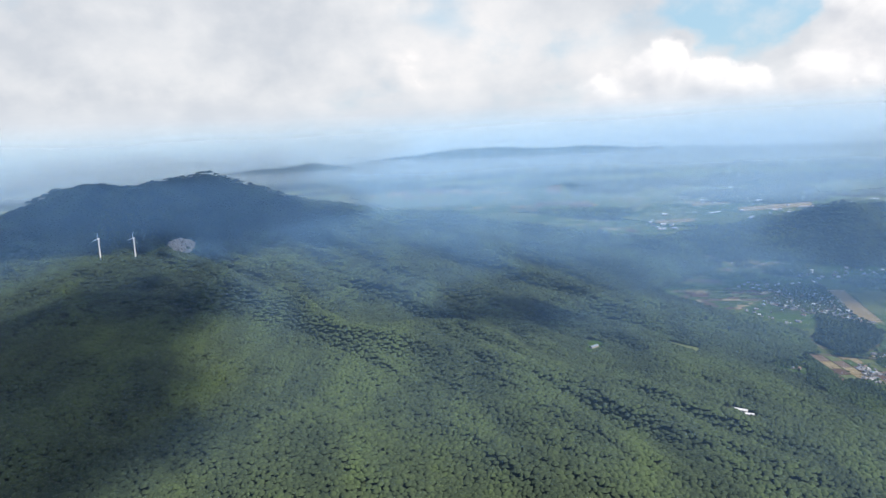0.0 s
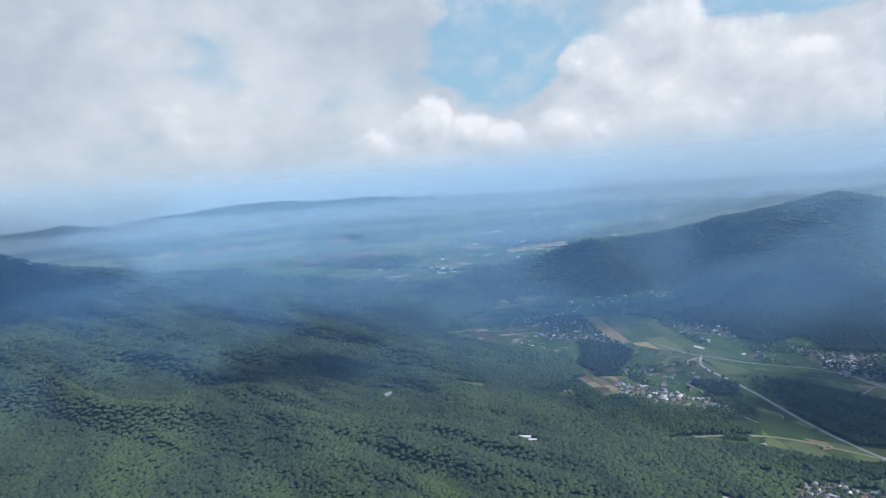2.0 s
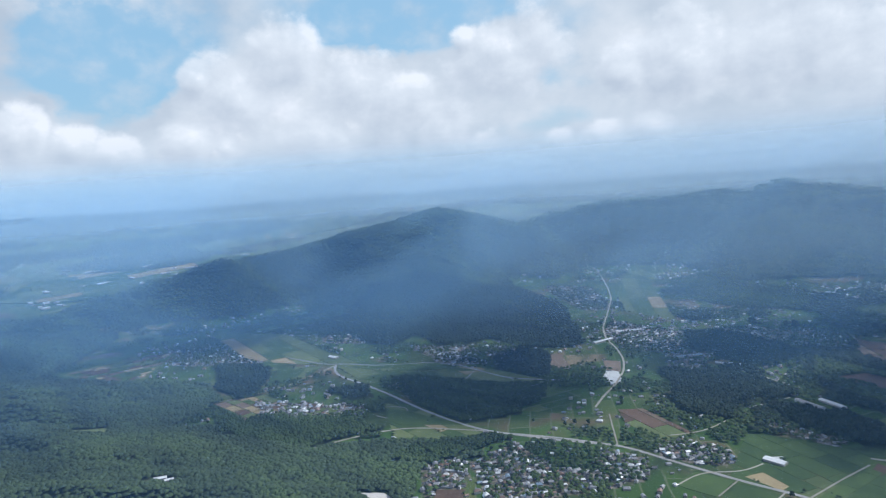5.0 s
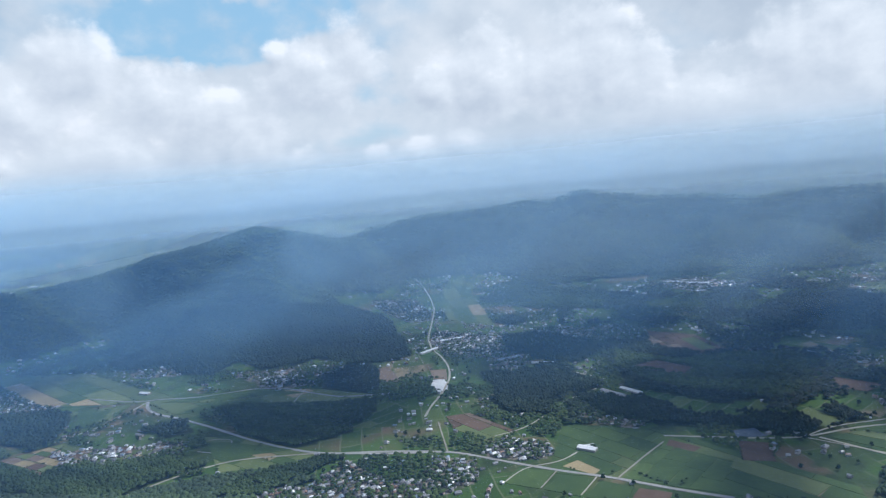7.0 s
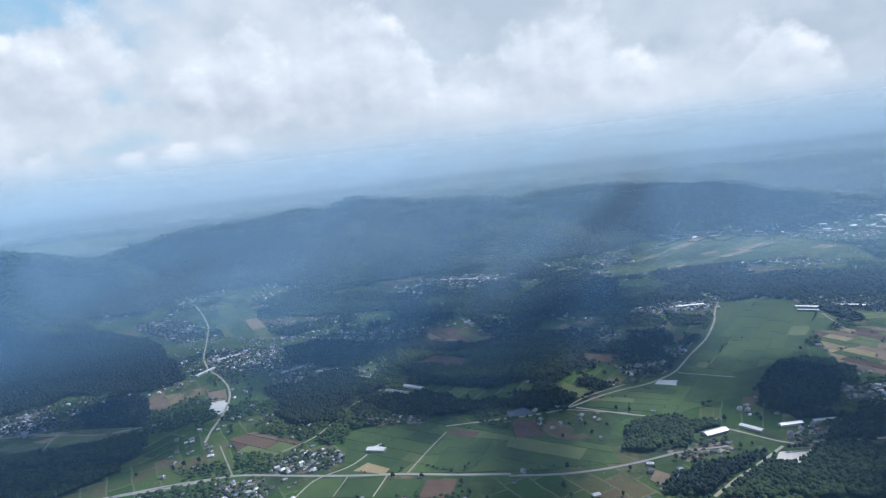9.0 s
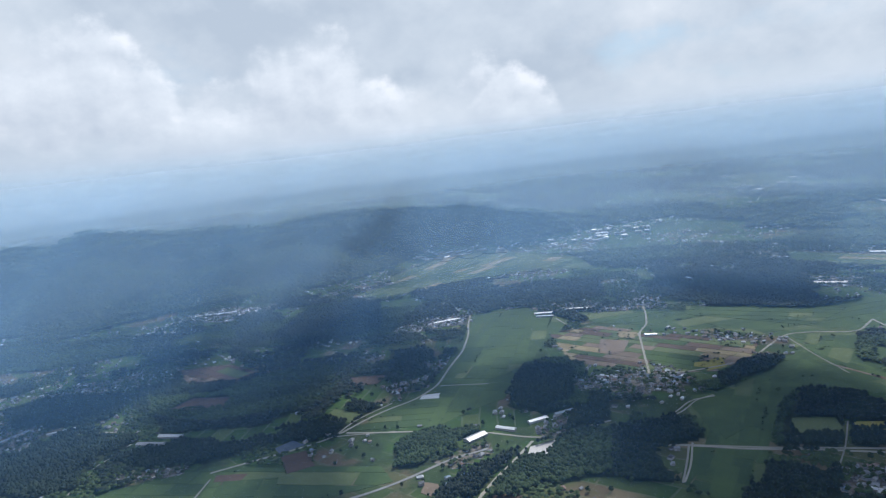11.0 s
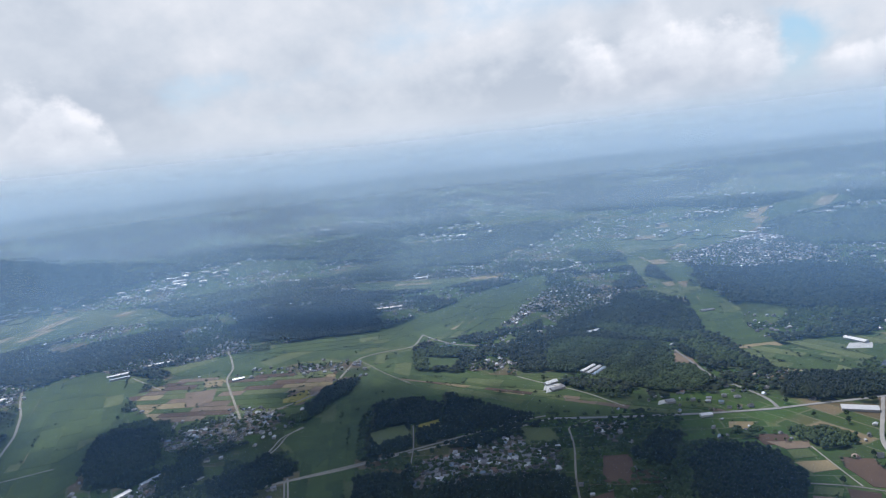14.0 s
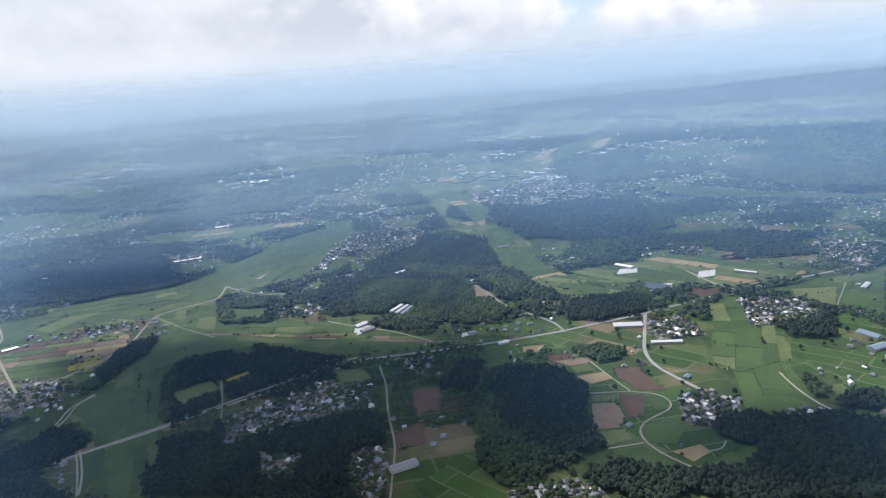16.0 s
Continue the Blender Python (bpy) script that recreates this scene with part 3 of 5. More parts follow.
field("rice", (1300, -157), (1392, -319), (1746, -521), (1961, -612), (1942, -783), (1693, -827), (1527, -659), (1386, -536), (1235, -434), (1215, -360), (1166, -263))
field("rice", (1778, -873), (1634, -1063), (1387, -1297), (1367, -1635), (1374, -1956), (1284, -2212), (1143, -1962), (1185, -1619), (1178, -1351), (1270, -1181), (1395, -1066), (1628, -864))
field("rice", (1034, -742), (1070, -948), (1172, -1124), (1132, -1228), (1017, -1116), (1002, -951), (901, -802), (722, -616), (795, -558), (923, -693))
field("rice", (1128, -1099), (1017, -1116), (749, -1113), (517, -1132), (530, -1077), (657, -1004), (871, -1035), (999, -913))
field("meadow", (3321, -904), (3196, -1135), (2675, -1353), (2323, -1266), (2592, -998), (2551, -734), (2648, -556), (2842, -499))
field("meadow", (2062, -1929), (1412, -2232), (1564, -1913), (1898, -1801))
field("meadow", (1281, -2840), (1252, -3169), (1088, -3407), (1049, -3280), (1092, -2864), (760, -2359), (698, -2044), (978, -2510))
field("earth", (1603, -712), (1603, -850), (1233, -1064), (1163, -981), (1132, -867), (1200, -761), (1365, -652))
field("rice", (1210, 333), (1216, 133), (1061, -142), (999, -149), (995, 28), (1006, 184), (1003, 305))
field("meadow", (2878, 1284), (2947, 1148), (2503, 1033), (1968, 736), (2024, 926), (2407, 1154))
field("meadow", (2621, -338), (3059, -1032), (2671, -1324), (2522, -1210), (2529, -746), (2459, -419))
field("meadow", (1213, 2135), (1321, 1819), (1234, 1500), (1226, 1223), (1314, 992), (1301, 784), (1226, 863), (1175, 1099), (1075, 1234), (1136, 1387), (1061, 1654))
field("meadow", (993, 1037), (1024, 965), (972, 746), (912, 782), (866, 883))
field("straw", (-540, 3981), (-64, 4048), (672, 3911), (875, 3650), (304, 3593), (-262, 3813))
field("meadow", (-3, 3683), (546, 3556), (814, 3401), (1055, 3240), (626, 3340), (237, 3525))
field("straw", (707, 2060), (919, 2051), (1027, 1946), (775, 1761), (720, 1905))
field("meadow", (926, 3442), (1226, 3593), (1713, 3311), (2575, 3043), (2987, 2788), (2674, 2856), (1792, 3080), (1207, 3235))
field("meadow", (689, 3387), (1042, 3270), (1253, 3199), (1024, 3145), (765, 3276))
field("sheeting", (202, -1592), (156, -1613), (160, -1653), (202, -1635))
field("sheeting", (18, -1577), (-21, -1602), (-22, -1653), (15, -1631))
field("sheeting", (-282, -1519), (-304, -1537), (-310, -1576), (-291, -1560))
field("sheeting", (686, -1133), (658, -1150), (673, -1180), (700, -1164))
field("sheeting", (674, -1122), (654, -1152), (670, -1183), (689, -1156))
field("sheeting", (451, -1147), (437, -1165), (443, -1182), (456, -1166))
field("sheeting", (1099, 277), (1118, 253), (1134, 256), (1117, 279))
field("sheeting", (1330, -278), (1314, -316), (1336, -323), (1352, -288))
field("sheeting", (1368, 690), (1383, 659), (1435, 681), (1424, 710))
field("sheeting", (116, -1475), (69, -1497), (71, -1537), (115, -1518))
field("meadow", (-539, 3963), (-65, 3973), (567, 3889), (589, 3819), (60, 3689), (-195, 3769))
field("rice", (223, 3747), (478, 3730), (373, 3652), (56, 3514))
field("meadow", (659, 3363), (1027, 3331), (1030, 3249), (700, 3282))
field("straw", (-269, 3967), (-65, 3965), (-32, 3897), (-265, 3888))
field("meadow", (2073, 3386), (2566, 3175), (3173, 2913), (3066, 2774), (2551, 3075), (2028, 3321))
field("rice", (23, 3878), (340, 3864), (634, 3846), (646, 3776), (300, 3757), (18, 3776))
field("straw", (689, 3383), (933, 3287), (993, 3215), (741, 3282))
field("meadow", (1941, 3441), (2320, 3269), (2643, 3119), (2639, 3063), (2272, 3207), (1929, 3357))
field("meadow", (1038, -3076), (896, -3430), (718, -3606), (461, -3704), (425, -3650), (731, -3361), (842, -2893), (972, -2636))
field("rice", (223, -2880), (44, -2790), (-187, -2589), (-165, -2518), (141, -2621))
field("ploughed", (1202, 576), (1230, 535), (1158, 408), (1103, 434), (1141, 534))
field("rice", (1009, 357), (1007, 297), (945, 302), (952, 366))
field("rice", (1002, 288), (999, 229), (937, 237), (944, 295))
field("rice", (994, 219), (987, 165), (929, 170), (936, 230))
field("ploughed", (984, 158), (981, 109), (923, 114), (929, 166))
field("straw", (1030, 288), (1058, 269), (1031, 225), (1012, 232))
field("earth", (1491, 902), (1505, 876), (1397, 785), (1391, 843))
field("earth", (1499, 754), (1510, 711), (1431, 675), (1431, 712))
field("sheeting", (1419, 704), (1415, 666), (1356, 640), (1345, 668))
field("ploughed", (1941, 267), (1909, 128), (1763, 44), (1715, 105), (1791, 235))
field("ploughed", (1652, 206), (1605, 116), (1540, 127), (1595, 258))
field("straw", (1482, -438), (1473, -472), (1418, -448), (1435, -412))
field("sheeting", (1353, -293), (1342, -327), (1319, -310), (1332, -277))
field("ploughed", (1576, -168), (1540, -249), (1489, -214), (1513, -153))
field("meadow", (1343, -73), (1378, -100), (1326, -152), (1281, -124))
field("rice", (1268, -155), (1322, -265), (1292, -314), (1186, -255), (1239, -124))
field("ploughed", (1196, 19), (1195, -29), (1123, -36), (1117, 14))
field("ploughed", (1176, 130), (1154, 77), (1121, 96), (1140, 138))
field("yellow", (1197, -883), (1200, -934), (1145, -905), (1143, -856))
field("rice", (1025, -737), (1018, -799), (967, -785), (884, -723), (867, -674), (957, -710))
field("rice", (1240, -1157), (1150, -1264), (1023, -1098), (1111, -1100))
field("straw", (1516, -867), (1478, -900), (1435, -865), (1471, -839))
field("earth", (1484, -795), (1427, -846), (1359, -787), (1382, -736))
field("meadow", (880, -819), (846, -874), (794, -841), (825, -771))
field("yellow", (819, -885), (795, -929), (775, -897), (794, -865))
field("rice", (622, -1082), (546, -1123), (504, -1078), (592, -1026))
field("straw", (318, -1121), (277, -1139), (286, -1103), (312, -1099))
field("ploughed", (273, -1088), (226, -1109), (208, -1075), (246, -1057))
field("meadow", (215, -1051), (189, -1067), (171, -1047), (201, -1026))
field("straw", (197, -1016), (158, -1043), (140, -1020), (170, -993))
field("ploughed", (147, -1059), (104, -1071), (56, -996), (96, -986), (134, -1028))
field("meadow", (162, -955), (128, -964), (129, -941), (160, -933))
field("ploughed", (125, -965), (86, -971), (81, -904), (102, -896))
field("rice", (82, -966), (55, -973), (42, -943), (66, -924))
field("earth", (159, -928), (125, -937), (105, -895), (110, -865), (148, -853))
field("meadow", (143, -846), (102, -863), (89, -839), (123, -813))
field("rice", (83, -874), (35, -916), (22, -881), (33, -837), (68, -836))
field("straw", (38, -819), (3, -845), (-10, -830), (10, -801))
field("rice", (114, -800), (75, -823), (20, -789), (56, -777))
field("rice", (-12, -817), (-66, -861), (-71, -838), (-36, -797))
field("rice", (-52, -995), (-120, -1009), (-150, -984), (-100, -953), (-58, -947))
field("meadow", (383, -1510), (315, -1586), (155, -1491), (195, -1415), (312, -1433))
field("ploughed", (33, -1500), (-34, -1507), (-11, -1440), (44, -1445))
field("solar", (130, -1536), (70, -1521), (80, -1479), (135, -1485))
field("meadow", (-171, -1518), (-259, -1543), (-240, -1427), (-165, -1462))
field("rice", (-282, -1557), (-358, -1584), (-316, -1380), (-246, -1411))
field("earth", (527, -1460), (476, -1427), (445, -1378), (497, -1371))
field("rice", (1029, -721), (1019, -799), (938, -755), (888, -671), (979, -706))
field("rice", (812, -615), (780, -630), (706, -549), (738, -541))
field("yellow", (1203, -868), (1184, -913), (1151, -878), (1182, -851))
field("ploughed", (428, -774), (396, -823), (367, -765), (401, -742))
field("ploughed", (454, -916), (416, -941), (381, -857), (420, -840))
field("meadow", (632, -956), (585, -977), (546, -942), (583, -895))
field("rice", (980, 1006), (985, 929), (985, 804), (919, 913), (927, 960))
field("meadow", (1052, 1519), (1128, 1403), (1037, 1362), (936, 1392))
field("earth", (844, 1292), (940, 1194), (945, 1039), (827, 1138))
field("straw", (713, 2080), (933, 2028), (964, 1923), (822, 1799), (753, 1939))
field("gravel", (666, 776), (693, 740), (680, 690), (647, 706))
field("ploughed", (744, 674), (770, 635), (728, 608), (696, 638))
field("meadow", (513, 1495), (577, 1449), (548, 1409), (498, 1456))
field("gravel", (1003, -390), (1005, -441), (963, -406), (969, -368))
field("earth", (971, -195), (950, -215), (922, -192), (941, -180))
field("solar", (1240, 28), (1257, -7), (1225, -27), (1210, 21))
field("rice", (1416, -382), (1871, -652), (1687, -696), (1411, -556), (1361, -457))
field("rice", (1627, -1157), (1327, -1421), (1265, -1250), (1547, -1097))
field("rice", (1152, 139), (1110, 26), (997, 46), (1010, 185))
field("rice", (1139, -1374), (1245, -1742), (1259, -1904), (1227, -2047), (1137, -1928), (1035, -1463))
field("meadow", (420, -1507), (352, -1573), (204, -1539), (202, -1446), (300, -1428))
field("rice", (687, -2017), (607, -2032), (455, -1800), (430, -1595), (503, -1622))
field("straw", (1121, -1064), (329, -1162), (374, -1185), (415, -1153), (403, -1116))
field("earth", (785, 1404), (897, 1343), (882, 1228), (769, 1228))
field("rice", (1039, 1474), (1132, 1401), (1004, 1389), (910, 1386))
field("rice", (1152, 1330), (1291, 1136), (1283, 991), (1181, 1170))
field("rice", (-12, -1242), (-121, -1301), (-116, -1134), (-54, -1079), (-12, -1115))
field("earth", (248, -1068), (193, -1097), (185, -1073), (216, -1055))
field("rice", (1077, -1226), (978, -1251), (955, -1173), (1012, -1165))
long_shed(9, (478, 1064), (497, 1051))
long_shed(7, (490, 1046), (503, 1040))
long_shed(8, (322, 1440), (340, 1452))
long_shed(12, (1432, 255), (1403, 209))
long_shed(12, (1411, 294), (1380, 240))
long_shed(14, (1108, 278), (1101, 245))
long_shed(12, (1833, -770), (1808, -820))
long_shed(9, (1797, -760), (1774, -805))
long_shed(9, (1812, -877), (1785, -931))
long_shed(18, (1076, -299), (1092, -339))
long_shed(8, (660, -1258), (654, -1307))
long_shed(8, (644, -1252), (639, -1305))
long_shed(8, (628, -1247), (626, -1301))
long_shed(14, (697, -1161), (685, -1188))
long_shed(14, (670, -1137), (655, -1164))
long_shed(20, (168, -1249), (115, -1263))
long_shed(9, (91, -1176), (38, -1190))
long_shed(18, (-255, -1285), (-283, -1258))
long_shed(10, (-306, -1533), (-322, -1569))
long_shed(16, (388, -687), (361, -715))
long_shed(10, (2702, 278), (2672, 112))
long_shed(14, (1197, 1453), (1197, 1423))
long_shed(9, (1441, -899), (1426, -925))
long_shed(10, (351, -1138), (366, -1124))
long_shed(14, (440, -1162), (429, -1173))
long_shed(12, (1937, -477), (1942, -558))
long_shed(14, (1767, 844), (1817, 788))
long_shed(10, (1595, 601), (1642, 554))
long_shed(14, (1824, -2064), (1783, -2109))
long_shed(12, (1595, -1589), (1532, -1648))
long_shed(16, (214, -1669), (170, -1647))
long_shed(8, (1588, 505), (1597, 448))
long_shed(16, (-258, -1205), (-285, -1229))
long_shed(12, (781, -1539), (764, -1571))
long_shed(10, (942, -1490), (903, -1514))
long_shed(9, (-64, -1642), (-111, -1624))
long_shed(10, (1093, -427), (1098, -465))
long_shed(9, (1100, -484), (1103, -522))
long_shed(14, (1925, -1379), (1899, -1385))
long_shed(12, (576, -1819), (549, -1846))
long_shed(12, (1630, 845), (1695, 822))
long_shed(10, (1104, -367), (1076, -393))
long_shed(9, (2629, -1339), (2575, -1397))


# ---- materials ----
def material(name):
    m = bpy.data.materials.new(name)
    m.use_nodes = True
    n = Nodes(m.node_tree)
    return m, n


def finish(m, n, colour, rough=0.9, bump=None, depth=0.3, **more):
    more.setdefault("Specular_IOR_Level", 0.2)
    b = n.add("ShaderNodeBsdfPrincipled", 0, Base_Color=colour, Roughness=rough, **more)
    if bump is not None:
        n.put(b.node.inputs["Normal"], n.add("ShaderNodeBump", 0, Height=bump, Distance=depth, Strength=0.6))
    n.tree.links.new(b, n.tree.nodes.new("ShaderNodeOutputMaterial").inputs[0])
    return m


def place_of(n):
    return n.add("ShaderNodeNewGeometry", 0)


def crown_material(name, dark, mid, light, patchy=1.0):
    m, n = material(name)
    at = place_of(n)
    each = n.tree.nodes.new("ShaderNodeNewGeometry").outputs["Random Per Island"]
    run = n.tree.nodes.new("ShaderNodeMapping")
    run.inputs["Rotation"].default_value = (0, 0, radians(-51))
    run.inputs["Scale"].default_value = (0.0085, 0.0026, 0.004)
    n.put(run.inputs["Vector"], at)
    stands = n.noise(run.outputs[0], 1.0, 6, 0.62)
    leaf = n.noise(at, 0.45, 3, 0.6)
    f = n.math("ADD", n.math("MULTIPLY", n.math("SUBTRACT", stands, 0.5), 2.6 * patchy), n.math("MULTIPLY", n.math("SUBTRACT", each, 0.5), 0.32))
    f = n.math("ADD", n.math("ADD", f, n.math("MULTIPLY", n.math("SUBTRACT", leaf, 0.5), 0.5)), 0.5)
    col = n.ramp(f, [(0.1, dark), (0.5, mid), (0.95, light)])
    return finish(m, n, col, 0.85, leaf, 0.6)


CROWN_MIXED = crown_material("mixed_leaves", (0.026, 0.043, 0.026), (0.043, 0.066, 0.034), (0.066, 0.102, 0.040))
CROWN_CEDAR = crown_material("cedar_leaves", (0.010, 0.018, 0.013), (0.016, 0.028, 0.017), (0.030, 0.047, 0.021), 0.7)
CROWN_GARDEN = crown_material("garden_leaves", (0.016, 0.030, 0.014), (0.032, 0.055, 0.020), (0.06, 0.09, 0.03))


def ground_material():
    m, n = material("valley_ground")
    at = n.add("ShaderNodeAttribute", 1)
    at.node.attribute_name = "full_size"
    soft = n.vmath("ADD", at, n.vmath("MULTIPLY", n.noise(at, 0.006, 2, 0.5, 1), (30.0, 30.0, 0.0)))

    def plot_grid(angle, long, wide):
        """Long plots in rows at one angle: a chance value for each, and the banks between."""
        turn = n.tree.nodes.new("ShaderNodeMapping")
        turn.inputs["Rotation"].default_value = (0, 0, angle)
        n.put(turn.inputs["Vector"], soft)
        brick = n.tree.nodes.new("ShaderNodeTexBrick")
        brick.offset, brick.squash = 0.37, 1.6
        n.put(brick.inputs["Vector"], turn.outputs[0])
        for key, value in (("Color1", (0, 0, 0, 1)), ("Color2", (1, 1, 1, 1)), ("Mortar", (0.5, 0.5, 0.5, 1)), ("Scale", 1.0), ("Mortar Size", 1.9), ("Mortar Smooth", 0.3), ("Brick Width", long), ("Row Height", wide)):
            brick.inputs[key].default_value = value
        return brick.outputs["Color"], brick.outputs["Fac"]

    big = n.tree.nodes.new("ShaderNodeTexVoronoi")
    big.inputs["Scale"].default_value = 1 / 420
    n.put(big.inputs["Vector"], soft)
    which = n.step(n.xyz(big.outputs["Color"])[2], 0.45, 0.55)
    one, two = plot_grid(0.42, 95.0, 34.0), plot_grid(-0.55, 70.0, 42.0)
    pick = n.mix(which, one[0], two[0])
    bank = n.mix(which, one[1], two[1])
    paddies = n.ramp(pick, [(0.0, (0.036, 0.076, 0.018)), (0.4, (0.046, 0.094, 0.020)), (0.75, (0.060, 0.112, 0.025)), (0.95, (0.085, 0.118, 0.035))])
    dry = n.ramp(pick, [(0.0, (0.045, 0.080, 0.024)), (0.35, (0.075, 0.105, 0.032)), (0.55, (0.11, 0.10, 0.05)), (0.75, (0.12, 0.085, 0.055)), (0.93, (0.21, 0.17, 0.10))])
    plots = n.mix(n.step(n.noise(at, 0.0032, 3, 0.5), 0.52, 0.60), paddies, dry)
    plots = n.mix(n.math("MULTIPLY", bank, 0.45), plots, (0.19, 0.19, 0.12, 1))
    scrub = n.ramp(n.noise(at, 0.03, 5, 0.6), [(0.3, (0.025, 0.045, 0.016)), (0.55, (0.045, 0.075, 0.024)), (0.75, (0.09, 0.09, 0.045))])
    land = n.mix(n.step(n.noise(at, 0.0055, 4, 0.6), 0.50, 0.60), plots, scrub)
    land = n.mix(n.math("MULTIPLY", n.noise(at, 0.08, 5, 0.65), 0.45), land, n.mix(1.0, land, (0.5, 0.55, 0.5, 1), "MULTIPLY"))
    px, py, pz = n.xyz(at)
    away = n.math("POWER", n.math("ADD", n.math("MULTIPLY", px, px), n.math("MULTIPLY", py, py)), 0.5)
    crops = n.ramp(n.noise(at, 0.0035, 4, 0.6), [(0.35, (0.06, 0.11, 0.03)), (0.52, (0.12, 0.17, 0.06)), (0.60, (0.22, 0.22, 0.12)), (0.70, (0.10, 0.15, 0.05))])
    land = n.mix(n.step(away, 3600.0, 5200.0, 0.0, 0.75), land, crops)
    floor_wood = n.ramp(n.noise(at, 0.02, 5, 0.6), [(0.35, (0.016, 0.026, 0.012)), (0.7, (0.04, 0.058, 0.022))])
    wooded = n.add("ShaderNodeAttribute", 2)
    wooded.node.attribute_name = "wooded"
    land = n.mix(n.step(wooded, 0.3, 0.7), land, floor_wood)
    lived = n.add("ShaderNodeAttribute", 2)
    lived.node.attribute_name = "village"
    yards = n.ramp(n.noise(at, 0.055, 4, 0.62), [(0.32, (0.035, 0.055, 0.022)), (0.46, (0.075, 0.085, 0.045)), (0.54, (0.15, 0.13, 0.105)), (0.70, (0.24, 0.225, 0.20))])
    land = n.mix(n.step(lived, 0.25, 0.75), land, yards)
    return finish(m, n, land, 0.95, n.noise(at, 0.15, 5, 0.6), 2.0)


def field_material(name, a, b, row=0.0):
    m, n = material(name)
    at = place_of(n)
    oi = n.tree.nodes.new("ShaderNodeObjectInfo").outputs["Random"]
    big = n.noise(at, 0.02, 4, 0.6)
    small = n.noise(at, 0.35, 3, 0.6)
    f = n.math("ADD", n.math("MULTIPLY", n.math("SUBTRACT", big, 0.5), 1.2), n.math("MULTIPLY", n.math("SUBTRACT", small, 0.5), 0.7))
    f = n.math("ADD", n.math("ADD", f, n.math("MULTIPLY", n.math("SUBTRACT", oi, 0.5), 0.5)), 0.5)
    if row:
        w = n.tree.nodes.new("ShaderNodeTexWave")
        w.inputs["Scale"].default_value, w.inputs["Distortion"].default_value = row, 1.5
        n.put(w.inputs["Vector"], at)
        f = n.math("ADD", f, n.math("MULTIPLY", n.math("SUBTRACT", w.outputs["Fac"], 0.5), 0.12))
    return finish(m, n, n.ramp(f, [(0.15, a), (0.85, b)]), 0.9, small, 0.3)


FIELD_LOOK = {
    "rice": ((0.036, 0.068, 0.022), (0.070, 0.112, 0.032), 0.05, "green rice paddy in full leaf"),
    "meadow": ((0.07, 0.10, 0.036), (0.125, 0.155, 0.06), 0.04, "pale green mown grass field"),
    "ploughed": ((0.075, 0.05, 0.035), (0.13, 0.088, 0.06), 0.08, "ploughed dark brown earth field"),
    "earth": ((0.13, 0.10, 0.072), (0.22, 0.17, 0.12), 0.06, "bare reddish brown earth field"),
    "straw": ((0.20, 0.165, 0.085), (0.31, 0.25, 0.14), 0.06, "harvested straw-coloured stubble field"),
    "yellow": ((0.22, 0.20, 0.04), (0.33, 0.29, 0.06), 0.05, "ripening yellow crop field"),
    "sheeting": ((0.42, 0.44, 0.44), (0.58, 0.60, 0.60), 0.1, "crop plot under pale plastic sheeting"),
    "gravel": ((0.36, 0.34, 0.31), (0.55, 0.53, 0.50), 0.0, "pale gravel storage yard"),
    "solar": ((0.05, 0.07, 0.10), (0.13, 0.16, 0.20), 0.12, "ground-mounted grey-blue solar panels"),
}
FIELD_MATERIALS = {k: field_material(k + "_field", v[0], v[1], v[2]) for k, v in FIELD_LOOK.items()}
ROAD_MATERIAL = field_material("road_concrete", (0.19, 0.19, 0.18), (0.32, 0.315, 0.30))
TRACK_MATERIAL = field_material("gravel_track", (0.22, 0.205, 0.16), (0.36, 0.34, 0.28))


def roof_material(name, a, b, metal=0.0, rough=0.55):
    m, n = material(name)
    at = place_of(n)
    each = n.tree.nodes.new("ShaderNodeNewGeometry").outputs["Random Per Island"]
    oi = n.tree.nodes.new("ShaderNodeObjectInfo").outputs["Random"]
    f = n.math("ADD", n.math("MULTIPLY", n.noise(at, 0.6, 4, 0.6), 0.5), n.math("MULTIPLY", n.math("FRACT", n.math("ADD", each, oi)), 0.6))
    return finish(m, n, n.ramp(f, [(0.15, a), (0.9, b)]), rough, n.noise(at, 2.0, 2, 0.5), 0.05, Metallic=metal, Specular_IOR_Level=0.5)


ROOFS = {
    "grey tiled": roof_material("grey_tile", (0.15, 0.155, 0.165), (0.32, 0.325, 0.335), 0, 0.42),
    "dark slate": roof_material("dark_slate", (0.045, 0.048, 0.055), (0.11, 0.115, 0.125), 0, 0.6),
    "pale metal": roof_material("pale_metal", (0.48, 0.50, 0.52), (0.78, 0.79, 0.80), 0.1, 0.4),
    "rust-brown": roof_material("brown_tile", (0.13, 0.085, 0.065), (0.25, 0.16, 0.12), 0, 0.5),
    "blue-grey metal": roof_material("blue_metal", (0.14, 0.20, 0.27), (0.27, 0.34, 0.41), 0.1, 0.35),
}
WALL = roof_material("plaster_wall", (0.24, 0.22, 0.20), (0.55, 0.53, 0.50), 0, 0.9)
WHITE_PAINT = roof_material("white_paint", (0.74, 0.75, 0.76), (0.84, 0.85, 0.86), 0, 0.4)
ROCK = field_material("quarry_rock", (0.42, 0.38, 0.34), (0.74, 0.70, 0.65))


